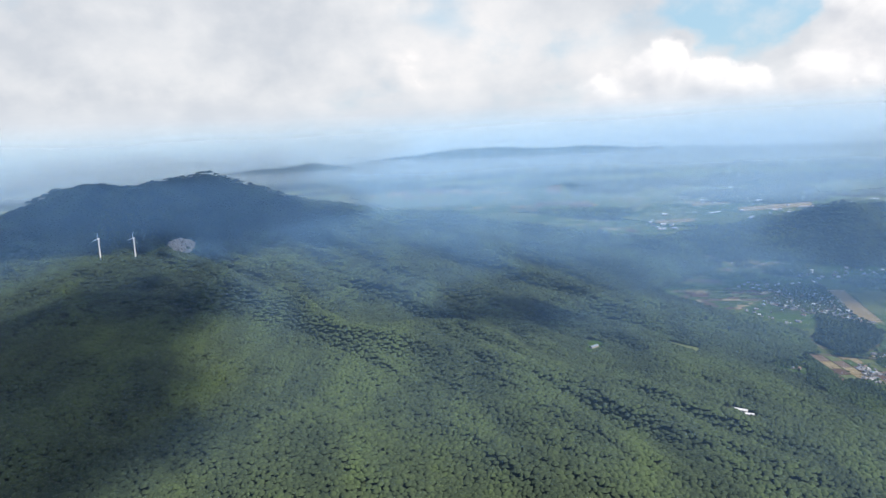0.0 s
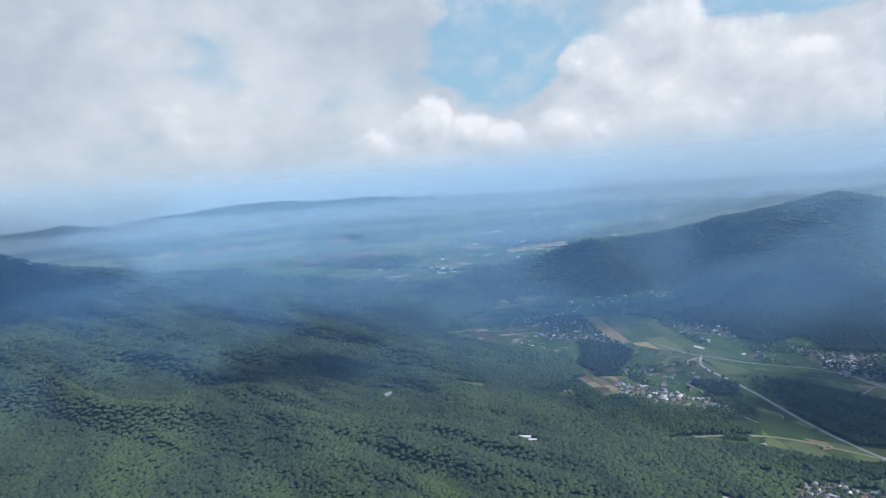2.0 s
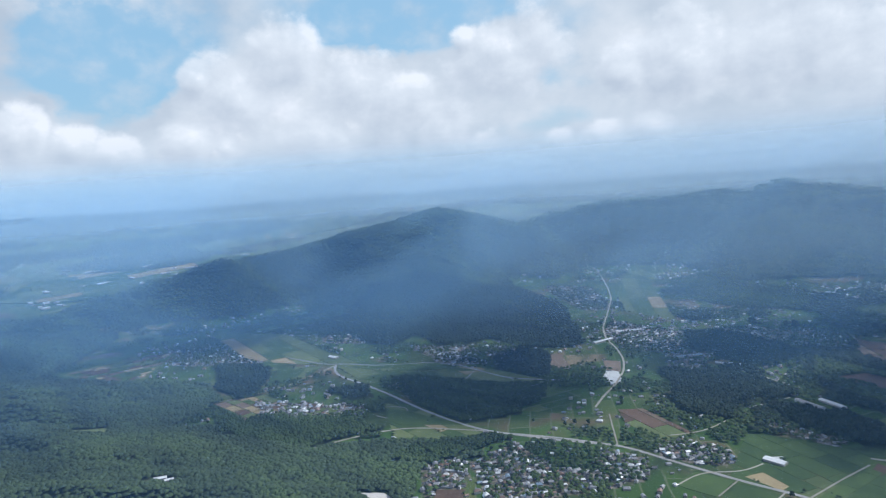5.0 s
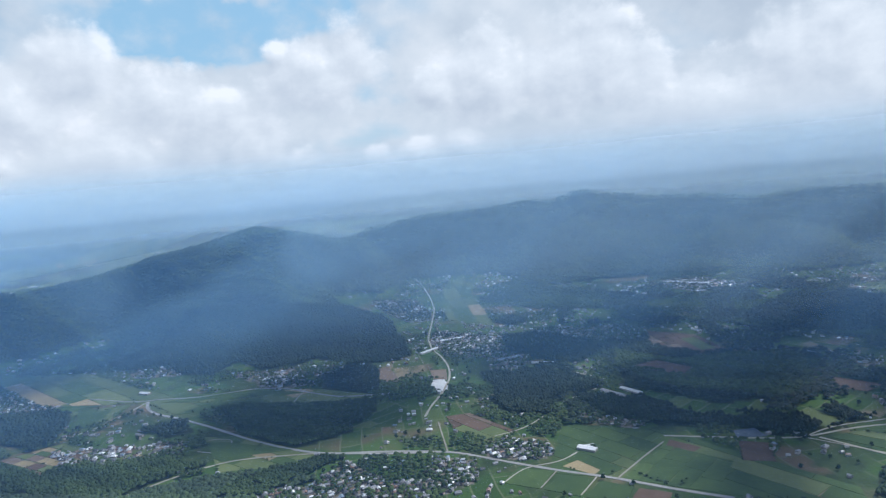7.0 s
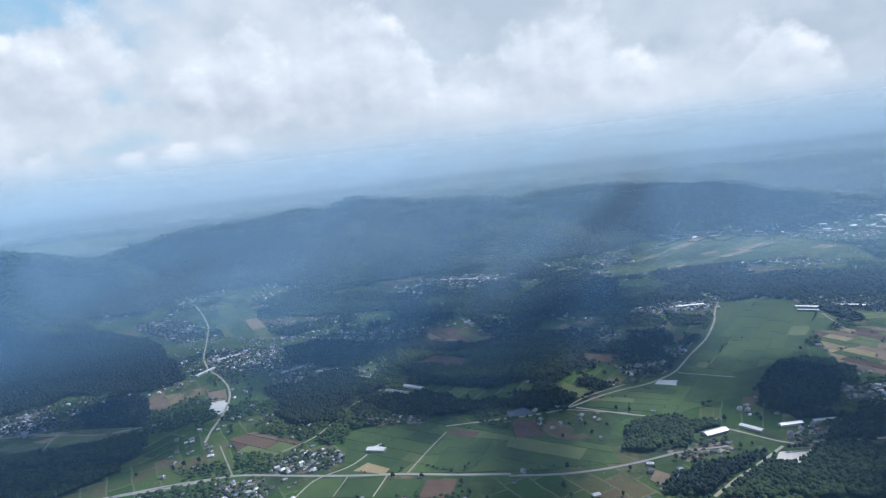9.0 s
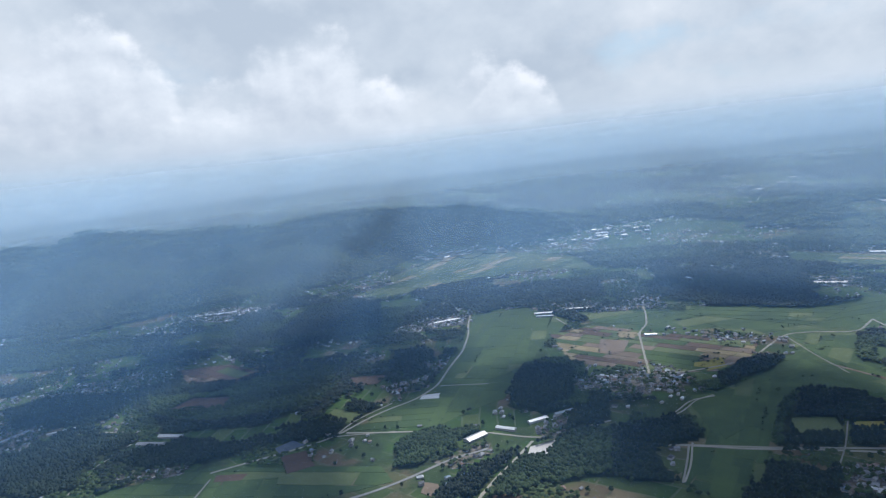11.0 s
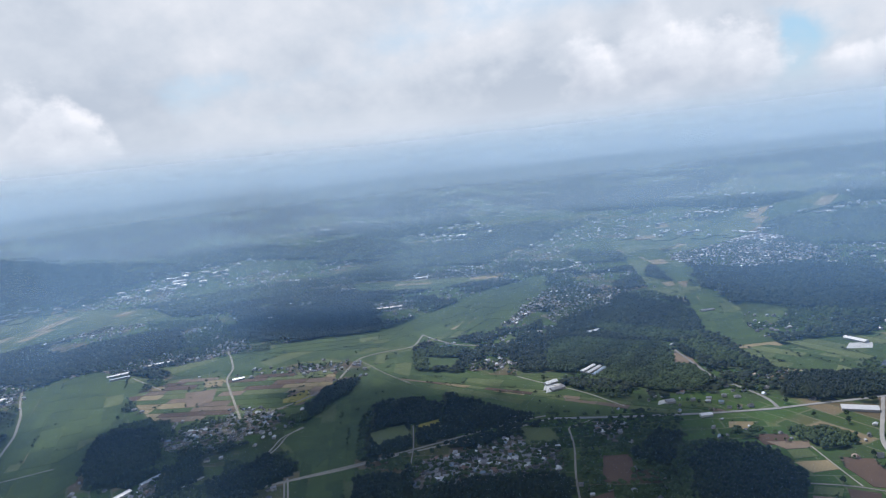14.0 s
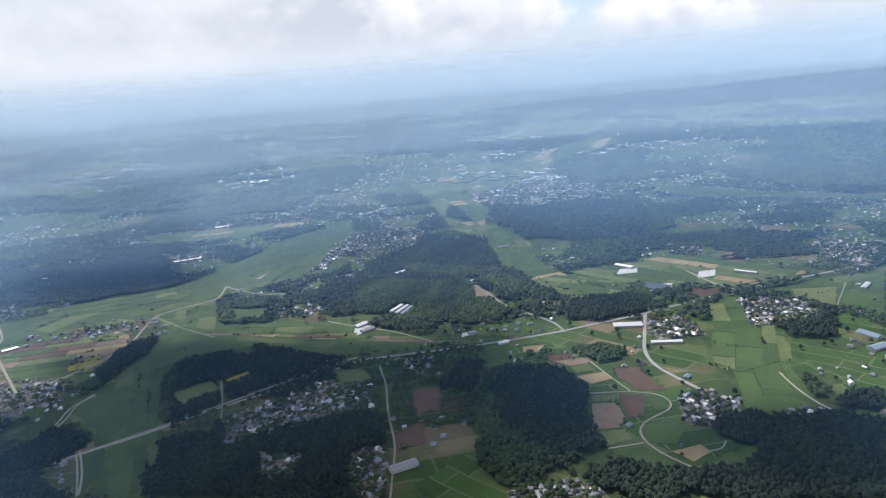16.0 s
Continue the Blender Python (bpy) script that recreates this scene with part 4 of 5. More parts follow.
def mesh_from(name, verts, faces, mat, smooth=False):
    me = bpy.data.meshes.new(name)
    me.from_pydata([tuple(v) for v in verts], [], [tuple(f) for f in faces])
    me.materials.append(mat)
    if smooth:
        me.polygons.foreach_set("use_smooth", [True] * len(me.polygons))
    me.update()
    return me


def fast_mesh(name, verts, tris, mats, index=None, smooth=True):
    """A triangle mesh from arrays."""
    me = bpy.data.meshes.new(name)
    me.vertices.add(len(verts))
    me.vertices.foreach_set("co", np.ascontiguousarray(verts, np.float32).ravel())
    me.loops.add(3 * len(tris))
    me.loops.foreach_set("vertex_index", np.ascontiguousarray(tris, np.int32).ravel())
    me.polygons.add(len(tris))
    me.polygons.foreach_set("loop_start", np.arange(0, 3 * len(tris), 3, dtype=np.int32))
    me.polygons.foreach_set("use_smooth", np.full(len(tris), smooth))
    for mat in mats:
        me.materials.append(mat)
    if index is not None:
        me.polygons.foreach_set("material_index", np.ascontiguousarray(index, np.int32))
    me.update(calc_edges=True)
    return me


# ---- ground ----
def open_land(px, py):
    """True where a clearing, a field or a road keeps trees away."""
    keep = np.zeros(px.shape, bool)
    for poly in CLEARINGS + [p for _, p in FIELDS]:
        keep |= inside(px, py, poly)
    for width, line in ROADS:
        keep |= beside(px, py, line, width / 2 + 4)
    for width, ends in SHEDS:
        keep |= beside(px, py, ends, width / 2 + 9)
    return keep


def far_woods(px, py):
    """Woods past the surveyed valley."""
    X, Y, k = true_place(px, py)
    r = np.hypot(X, Y)
    patchy = fbm(X / 520 + 40, Y / 520 + 11, 4)
    return (r > 2750) & (patchy > 0.50 - 0.03 * np.clip((r - 4500) / 4000, 0, 1))


def wooded_land(px, py):
    X, Y, k = true_place(px, py)
    w = ridge_height(X, Y) > 14
    for poly in WOODS:
        w |= inside(px, py, poly)
    return w | far_woods(px, py)


def village_land(px, py):
    w = np.zeros(px.shape, bool)
    for _, poly in VILLAGES:
        w |= inside(px, py, poly)
    return w


def build_ground():
    # closer spokes towards the valley, wider ones behind
    spokes = np.radians(np.concatenate([np.arange(-45, 205, 0.45), np.arange(205, 315, 2.5)]))
    rings = np.concatenate([[4], np.arange(60, 500, 40), 500 * 1.0125 ** np.arange(0, 180)])
    rings = rings[rings < NEAR_FLAT]
    rings = np.concatenate([rings, NEAR_FLAT + FAR_SPAN * np.linspace(0, 1, 120)])
    A, R = np.meshgrid(spokes, rings)
    px, py = (np.sin(A) * R).ravel(), (np.cos(A) * R).ravel()
    pz = height(px, py)
    n, k = len(spokes), len(rings)
    i, j = np.meshgrid(np.arange(n), np.arange(k - 1))
    a, b = (j * n + i).ravel(), (j * n + (i + 1) % n).ravel()
    c, d = a + n, b + n
    tris = np.concatenate([np.stack([a, c, b], 1), np.stack([b, c, d], 1), [[0, m, m + 1] for m in range(1, n - 1)]])
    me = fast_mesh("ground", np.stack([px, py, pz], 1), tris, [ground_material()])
    at = me.attributes.new("wooded", "FLOAT", "POINT")
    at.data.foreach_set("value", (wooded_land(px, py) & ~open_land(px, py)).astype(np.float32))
    at = me.attributes.new("village", "FLOAT", "POINT")
    at.data.foreach_set("value", village_land(px, py).astype(np.float32))
    X, Y, k = true_place(px, py)
    at = me.attributes.new("full_size", "FLOAT_VECTOR", "POINT")
    at.data.foreach_set("vector", np.stack([X, Y, pz], 1).astype(np.float32).ravel())
    tagged(new("ground", me), "green valley floor of small fields below wooded mountains", "ground", kind="structure")


build_ground()


# ---- roads and fields ----
def densify(line, step=12.0, rounds=6):
    pts = [Vector(line[0])]
    for a, b in zip(line, line[1:]):
        a, b = Vector(a), Vector(b)
        count = max(1, int((b - a).length / step))
        pts += [a.lerp(b, (i + 1) / count) for i in range(count)]
    for _ in range(rounds):
        pts = [pts[0]] + [(p + 2 * q + r) / 4 for p, q, r in zip(pts, pts[1:], pts[2:])] + [pts[-1]]
    return pts


def build_road(width, line, level):
    pts = densify(line)
    verts, faces = [], []
    for i, p in enumerate(pts):
        q = pts[min(i + 1, len(pts) - 1)] - pts[max(i - 1, 0)]
        side = Vector((-q.y, q.x)).normalized() * (width / 2) * (1 + 0.08 * math.sin(i * 1.7))
        for s, drop in ((1.12, 0.5), (1.0, 0), (-1.0, 0), (-1.12, 0.5)):
            v = p + side * s
            verts.append((v.x, v.y, level - drop))
    for i in range(len(pts) - 1):
        faces += [(4 * i + j, 4 * i + 4 + j, 4 * i + 5 + j, 4 * i + 1 + j) for j in range(3)]
    lift = height([v[0] for v in verts], [v[1] for v in verts])
    verts = [(x, y, z + up) for (x, y, z), up in zip(verts, lift)]
    paved = width >= 5
    me = mesh_from("road", verts, faces, ROAD_MATERIAL if paved else TRACK_MATERIAL)
    tagged(new("road" if paved else "farm_track", me), "pale grey paved valley road between fields" if paved else "narrow pale farm track between fields", "road", kind="structure")


for k, (width, line) in enumerate(ROADS):
    build_road(width * (0.95 if width >= 5 else 0.72), line, 0.62 + 0.006 * k)


def build_field(kind, poly, level):
    pts = densify(poly + poly[:1], 15, 0)[:-1]
    rnd = random.Random(int(abs(poly[0][0] * 7 + poly[0][1])))
    ring = [(p.x + rnd.uniform(-1, 1), p.y + rnd.uniform(-1, 1)) for p in pts]
    mid = sum(pts, Vector((0, 0))) / len(pts)
    bm = bmesh.new()
    lift = height([p[0] for p in ring], [p[1] for p in ring])
    top = [bm.verts.new((x, y, z + level)) for (x, y), z in zip(ring, lift)]
    low = [bm.verts.new((mid.x + (x - mid.x) * 1.006, mid.y + (y - mid.y) * 1.006, z - 0.4)) for (x, y), z in zip(ring, lift)]
    bm.faces.new(top)
    for i in range(len(ring)):
        bm.faces.new((low[i], low[(i + 1) % len(ring)], top[(i + 1) % len(ring)], top[i]))
    bmesh.ops.recalc_face_normals(bm, faces=bm.faces)
    bmesh.ops.triangulate(bm, faces=bm.faces[:1])
    me = bpy.data.meshes.new("field")
    bm.to_mesh(me)
    bm.free()
    me.materials.append(FIELD_MATERIALS[kind])
    tagged(new("field", me), FIELD_LOOK[kind][3] + " on the valley floor", "field", kind="structure")


def clip(poly, nx, ny, c):
    """The part of a polygon where nx * x + ny * y <= c."""
    out = []
    for (x0, y0), (x1, y1) in zip(poly, poly[1:] + poly[:1]):
        d0, d1 = nx * x0 + ny * y0 - c, nx * x1 + ny * y1 - c
        if d0 <= 0:
            out.append((x0, y0))
        if d0 * d1 < 0:
            f = d0 / (d0 - d1)
            out.append((x0 + f * (x1 - x0), y0 + f * (y1 - y0)))
    return out


def area(poly):
    return abs(sum(x0 * y1 - x1 * y0 for (x0, y0), (x1, y1) in zip(poly, poly[1:] + poly[:1]))) / 2


# what grows beside what, plot by plot
MIXED = {
    "rice": ("rice",) * 9 + ("meadow",),
    "meadow": ("meadow",) * 5 + ("rice",) * 4 + ("straw",),
    "straw": ("straw", "meadow", "rice", "rice", "earth", "meadow", "ploughed"),
    "earth": ("earth", "ploughed", "rice", "straw", "meadow", "rice", "meadow"),
    "ploughed": ("ploughed",) * 4 + ("earth", "meadow"),
}


def plots_of(kind, poly):
    """Cuts a large field into plots along its longest side."""
    if kind not in MIXED or area(poly) < 9000:
        return [(kind, poly)]
    rnd = random.Random(int(abs(poly[0][0] * 3 + poly[0][1] * 5)))
    (x0, y0), (x1, y1) = max(zip(poly, poly[1:] + poly[:1]), key=lambda e: math.dist(*e))
    a = math.atan2(y1 - y0, x1 - x0)
    ux, uy = math.cos(a), math.sin(a)
    us, vs = [x * ux + y * uy for x, y in poly], [y * ux - x * uy for x, y in poly]
    grow = min(1.5, max(1.0, math.sqrt(area(poly) / 60000))) * (0.62 if kind in ("earth", "straw") else 1.0)
    out, v = [], min(vs)
    while v < max(vs):
        deep = rnd.uniform(26, 46) * grow
        row = clip(clip(poly, uy, -ux, -v - 1.0), -uy, ux, v + deep - 1.0)
        u = min(us) - rnd.uniform(0, 40)
        while row and u < max(us):
            long = rnd.uniform(55, 130) * grow
            cell = clip(clip(row, -ux, -uy, -u - 0.8), ux, uy, u + long - 0.8)
            if len(cell) > 2 and area(cell) > 60:
                out.append((rnd.choice(MIXED[kind]), cell))
            u += long
        v += deep
    return out


PLOTS = [plot for kind, poly in FIELDS for plot in plots_of(kind, poly)]
for k, (kind, poly) in enumerate(PLOTS):
    build_field(kind, poly, 0.2 + 0.0003 * k + (5.0 if math.hypot(*poly[0]) > NEAR_FLAT else 0.0))


# ---- woods ----
def crowns(name, px, py, size, tall, mat, label, k=6):
    """One stand of trees: uneven leafy crowns that overlap."""
    count = len(px)
    if not count:
        return
    rs = np.random.RandomState(count + int(abs(px[0])))
    ang = np.arange(k) / k * 2 * math.pi
    base = [(0, 0, 1.0)] + [(0.62 * math.cos(a), 0.62 * math.sin(a), 0.86) for a in ang] + [(math.cos(a + 0.5), math.sin(a + 0.5), 0.60) for a in ang]
    base = np.array(base)
    tri = [(0, 1 + i, 1 + (i + 1) % k) for i in range(k)]
    tri += [t for i in range(k) for t in ((1 + i, 1 + k + i, 1 + (i + 1) % k), (1 + (i + 1) % k, 1 + k + i, 1 + k + (i + 1) % k))]
    v = np.repeat(base[None], count, 0) * (1 + rs.uniform(-0.24, 0.24, (count, len(base), 3)))
    turn = rs.uniform(0, 6.28, count)
    c, s = np.cos(turn)[:, None], np.sin(turn)[:, None]
    r = (size * rs.uniform(0.6, 1.15, count))[:, None]
    h = (tall * rs.uniform(0.78, 1.16, count))[:, None]
    x = px[:, None] + (v[..., 0] * c - v[..., 1] * s) * r
    y = py[:, None] + (v[..., 0] * s + v[..., 1] * c) * r
    z = height(px, py)[:, None] + v[..., 2] * h
    t = (np.array(tri)[None] + (np.arange(count) * len(base))[:, None, None]).reshape(-1, 3)
    me = fast_mesh(name, np.stack([x, y, z], -1).reshape(-1, 3), t, [mat])
    tagged(new(name, me), label, "woodland", kind="stuff")


def scatter(x0, x1, y0, y1, gap, seed):
    rs = np.random.RandomState(seed)
    gx, gy = np.meshgrid(np.arange(x0, x1, gap), np.arange(y0, y1, gap * 0.87))
    gx = gx + (np.arange(len(gx)) % 2)[:, None] * gap / 2
    return gx.ravel() + rs.uniform(-0.46, 0.46, gx.size) * gap, gy.ravel() + rs.uniform(-0.46, 0.46, gx.size) * gap


def in_view(px, py):
    a = np.degrees(np.arctan2(px, py)) % 360
    return (a < 204) | (a > 314)


def build_woods():
    # stands on the valley floor, one by one
    taken = []
    for k, poly in enumerate(WOODS):
        xs, ys = zip(*poly)
        if k == 0:
            continue
        far = math.hypot(sum(xs), sum(ys)) / len(xs)
        gap = 6.6 if far < 1500 else 9.0 if far < 2200 else 13.0
        px, py = scatter(min(xs) - 8, max(xs) + 8, min(ys) - 8, max(ys) + 8, gap, k)
        wob = 44 * (fbm(px / 60, py / 60, 3) - 0.5), 44 * (fbm(px / 60 + 50, py / 60, 3) - 0.5)
        ok = inside(px + wob[0], py + wob[1], poly) & ~open_land(px, py) & ~village_land(px, py)
        for other in taken:
            ok &= ~inside(px, py, other)
        taken.append(poly)
        dark = k % 3 != 1
        crowns("wood", px[ok], py[ok], gap * 0.74, 11 if dark else 9, CROWN_CEDAR if dark else CROWN_GARDEN,
               "dark cedar wood on the valley floor" if dark else "mixed green wood on the valley floor", 5 if far < 1500 else 4)
    # the near wooded slope and the mountains, by distance
    for name, near, reach, gap, tall, k, label in (("slope_forest", 470, 1700, 7.2, 8.5, 5, "mixed green forest on the near slope"),
                                                   ("slope_forest", 1700, 2750, 11.5, 10, 4, "mixed green forest on the mountain foot"),
                                                   ("mountain_forest", 2750, 3300, 15, 12, 4, "dense dark forest over the mountain flanks"),
                                                   ("far_forest", 3300, 4470, 24, 18, 4, "hazy far forest towards the skyline")):
        px, py = scatter(-reach, reach, -reach, reach, gap, int(near))
        r = np.hypot(px, py)
        ok = (r >= near) & (r < reach) & in_view(px, py)
        px, py = px[ok], py[ok]
        ok = wooded_land(px, py)
        px, py = px[ok], py[ok]
        ok = ~open_land(px, py) & ~village_land(px, py)
        for poly in WOODS[1:]:
            ok &= ~inside(px, py, poly)
        px, py = px[ok], py[ok]
        scale = true_place(px, py)[2]
        crowns(name, px, py, gap * 0.86 * np.maximum(scale, 0.45), tall * scale, CROWN_MIXED, label, k)
    # hedges, copses and garden trees between the houses and plots
    px, py = scatter(-700, 3100, -3100, 2600, 10.5, 91)
    r = np.hypot(px, py)
    eastward = np.clip((np.degrees(np.arctan2(px, py)) % 360 - 60) / 40, 0, 1)
    copse = fbm(px / 150 + 30, py / 150, 4) > 0.585 - 0.03 * np.clip((r - 1300) / 900, 0, 1)
    ok = (copse | (village_land(px, py) & (vnoise(px / 11, py / 11) > 0.46))) & (r > 470) & (r < 3100) & in_view(px, py)
    px, py = px[ok], py[ok]
    ok = (~wooded_land(px, py) | village_land(px, py)) & ~open_land(px, py)
    crowns("garden_trees", px[ok], py[ok], 5.6, 8.0, CROWN_GARDEN, "dark green copses and garden trees among houses", 4)


build_woods()


def build_valley_woods():
    """Copses and strips of cedar between the farther fields."""
    px, py = scatter(-1200, 3100, -3100, 1400, 12, 64)
    r, a = np.hypot(px, py), np.degrees(np.arctan2(px, py)) % 360
    strips = fbm((px + 0.5 * py) / 260 + 61, (py - 0.5 * px) / 150 + 7, 4)
    ok = (r > 1250) & (r < 2760) & (a > 75) & (a < 204) & (strips > 0.55)
    px, py = px[ok], py[ok]
    ok = ~wooded_land(px, py) & ~open_land(px, py) & ~village_land(px, py)
    crowns("valley_woods", px[ok], py[ok], 8.6, 10, CROWN_CEDAR, "dark cedar copses between the valley fields", 4)


build_valley_woods()


def build_hedges():
    """Bushes and small trees that grow on the banks between the plots."""
    rs = np.random.RandomState(88)
    xs, ys = [], []
    for kind, poly in PLOTS:
        if kind in ("solar", "sheeting", "gravel") or not 600 < math.hypot(*poly[0]) < 2700:
            continue
        share = 0.04 if kind == "rice" else 0.30
        for (x0, y0), (x1, y1) in zip(poly, poly[1:] + poly[:1]):
            if rs.rand() < share:
                count = int(math.dist((x0, y0), (x1, y1)) / 6.5)
                f = np.sort(rs.rand(count))[: max(1, int(count * rs.uniform(0.2, 0.9)))]
                xs += list(x0 + f * (x1 - x0) + rs.normal(0, 1.2, len(f)))
                ys += list(y0 + f * (y1 - y0) + rs.normal(0, 1.2, len(f)))
    px, py = np.array(xs), np.array(ys)
    ok = np.ones(px.shape, bool)
    for width, line in ROADS:
        ok &= ~beside(px, py, line, width / 2 + 4)
    for width, ends in SHEDS:
        ok &= ~beside(px, py, ends, width / 2 + 6)
    px, py = px[ok], py[ok]
    crowns("hedge", px, py, rs.uniform(1.6, 4.2, len(px)), rs.uniform(2.0, 6.5, len(px)), CROWN_GARDEN, "dark green hedges and small trees between plots", 4)


build_hedges()


def tree_parts(seed):
    """Trunk with limbs, and a crown of many small clumps."""
    rs = random.Random(seed)
    trunk, crown = bmesh.new(), bmesh.new()

    def limb(a, b, r0, r1):
        axis = (b - a).to_track_quat("Z", "Y").to_matrix().to_4x4()
        low = [trunk.verts.new(a + axis @ Vector((r0 * math.cos(i * 1.2566), r0 * math.sin(i * 1.2566), 0))) for i in range(5)]
        top = [trunk.verts.new(b + axis @ Vector((r1 * math.cos(i * 1.2566), r1 * math.sin(i * 1.2566), 0))) for i in range(5)]
        for i in range(5):
            trunk.faces.new((low[i], low[(i + 1) % 5], top[(i + 1) % 5], top[i]))

    limb(Vector((0, 0, -0.5)), Vector((0.2, 0, 5.0)), 0.38, 0.2)
    for i in range(5):
        a = i * 1.2566 + rs.uniform(-0.3, 0.3)
        tip = Vector((math.cos(a) * 2.4, math.sin(a) * 2.4, rs.uniform(5.2, 7.5)))
        limb(Vector((0.1, 0, rs.uniform(2.8, 4.4))), tip, 0.16, 0.05)
    for i in range(26):
        a, q = rs.uniform(0, 6.28), math.sqrt(rs.random())
        z = rs.uniform(3.4, 9.2)
        wide = 3.4 * math.sqrt(max(0.1, 1 - ((z - 5.8) / 3.9) ** 2))
        s = rs.uniform(0.8, 1.5)
        bmesh.ops.create_icosphere(crown, subdivisions=1, radius=1, matrix=pose(math.cos(a) * q * wide, math.sin(a) * q * wide, z, rs.uniform(0, 90), rs.uniform(0, 90), 0) @ Matrix.Diagonal((s * 1.2, s, s * 0.8, 1)))
    out = []
    for bm, name, mat in ((trunk, "trunk", ROOFS["rust-brown"]), (crown, "crown", CROWN_GARDEN)):
        me = bpy.data.meshes.new(name)
        bm.to_mesh(me)
        bm.free()
        me.materials.append(mat)
        out.append(me)
    return out


def build_single_trees():
    kinds = [tree_parts(s) for s in (3, 8, 21)]
    px, py = scatter(-300, 1800, -1800, 1400, 46, 505)
    r = np.hypot(px, py)
    ok = (r > 900) & (r < 1750) & in_view(px, py) & (vnoise(px / 60 + 4, py / 60) > 0.48)
    px, py = px[ok], py[ok]
    ok = ~wooded_land(px, py) & ~open_land(px, py) & (fbm(px / 150 + 30, py / 150, 4) < 0.56)
    rs = random.Random(31)
    for x, y in list(zip(px[ok], py[ok]))[:220]:
        trunk, crown = kinds[rs.randrange(3)]
        ob = new("tree")
        ob.empty_display_size = 2
        ob.matrix_basis = pose(x, y, float(height(x, y)), 0, 0, rs.uniform(0, 360)) @ Matrix.Scale(rs.uniform(0.7, 1.15), 4)
        for name, me in (("trunk", trunk), ("crown", crown)):
            p = new(name, me)
            p.parent = ob
        tagged(ob, "dark green leafy tree standing alone between fields", "tree", "single trees")


# ---- houses ----
def part(name, me, parent, label=""):
    ob = new(name, me)
    ob.parent = parent
    if label:
        tagged(ob, label)
    return ob


def house_shape(w, d, h, rise, hip, eave=0.7, lean_to=0.0):
    """Walls and roof of a house: verts and faces of each."""
    x, y = w / 2, d / 2
    wall_v = [(-x, -y, -0.4), (x, -y, -0.4), (x, y, -0.4), (-x, y, -0.4), (-x, -y, h), (x, -y, h), (x, y, h), (-x, y, h)]
    wall_f = [(0, 1, 5, 4), (1, 2, 6, 5), (2, 3, 7, 6), (3, 0, 4, 7)]
    if hip < 0.05:
        wall_v += [(-x, 0, h + rise * 0.92), (x, 0, h + rise * 0.92)]
        wall_f += [(4, 7, 8), (6, 5, 9)]
    X, Y, rx = x + eave, y + eave, x + eave - hip * (y + eave)
    lo = h - 0.12
    roof_v = [(-X, -Y, lo), (X, -Y, lo), (X, Y, lo), (-X, Y, lo), (-rx, 0, h + rise), (rx, 0, h + rise)]
    roof_v += [(a, b, c - 0.22) for a, b, c in roof_v[:4]]
    roof_f = [(0, 1, 5, 4), (2, 3, 4, 5), (1, 2, 5), (3, 0, 4), (0, 6, 7, 1), (1, 7, 8, 2), (2, 8, 9, 3), (3, 9, 6, 0), (9, 8, 7, 6)]
    if lean_to:
        k = len(wall_v)
        a, b, low = -x * 0.55, x * 0.75, h * 0.5
        wall_v += [(a, -y - lean_to, -0.4), (b, -y - lean_to, -0.4), (b, -y, -0.4), (a, -y, -0.4), (a, -y - lean_to, low), (b, -y - lean_to, low), (b, -y, low + 0.9), (a, -y, low + 0.9)]
        wall_f += [(k, k + 1, k + 5, k + 4), (k + 1, k + 2, k + 6, k + 5), (k + 3, k, k + 4, k + 7)]
        m = len(roof_v)
        roof_v += [(a - 0.5, -y - lean_to - 0.6, low - 0.1), (b + 0.5, -y - lean_to - 0.6, low - 0.1), (b + 0.5, -y + 0.1, low + 1.1), (a - 0.5, -y + 0.1, low + 1.1)]
        roof_v += [(p, q, r - 0.2) for p, q, r in roof_v[m:m + 4]]
        roof_f += [(m, m + 1, m + 2, m + 3), (m, m + 4, m + 5, m + 1), (m + 1, m + 5, m + 6, m + 2), (m + 3, m + 7, m + 4, m)]
    return wall_v, wall_f, roof_v, roof_f


SHAPES = [house_shape(12, 8, 5.4, 2.6, 0.75, lean_to=2.4), house_shape(10, 7.5, 5.6, 2.4, 0.0), house_shape(14, 9, 3.6, 3.2, 0.8, lean_to=2.6),
          house_shape(9, 6, 3.2, 1.8, 0.0, 0.5), house_shape(7, 4.5, 2.6, 1.2, 0.0, 0.4)]
KINDS = ["two-storey house", "gabled house", "broad farmhouse", "small barn", "garden shed"]
NAMES = ["house", "house", "farmhouse", "barn", "shed"]
TEMPLATES = {}


def template(shape, roof):
    if (shape, roof) not in TEMPLATES:
        wv, wf, rv, rf = SHAPES[shape]
        TEMPLATES[shape, roof] = mesh_from("wall", wv, wf, WALL), mesh_from("roof", rv, rf, ROOFS[roof])
    return TEMPLATES[shape, roof]


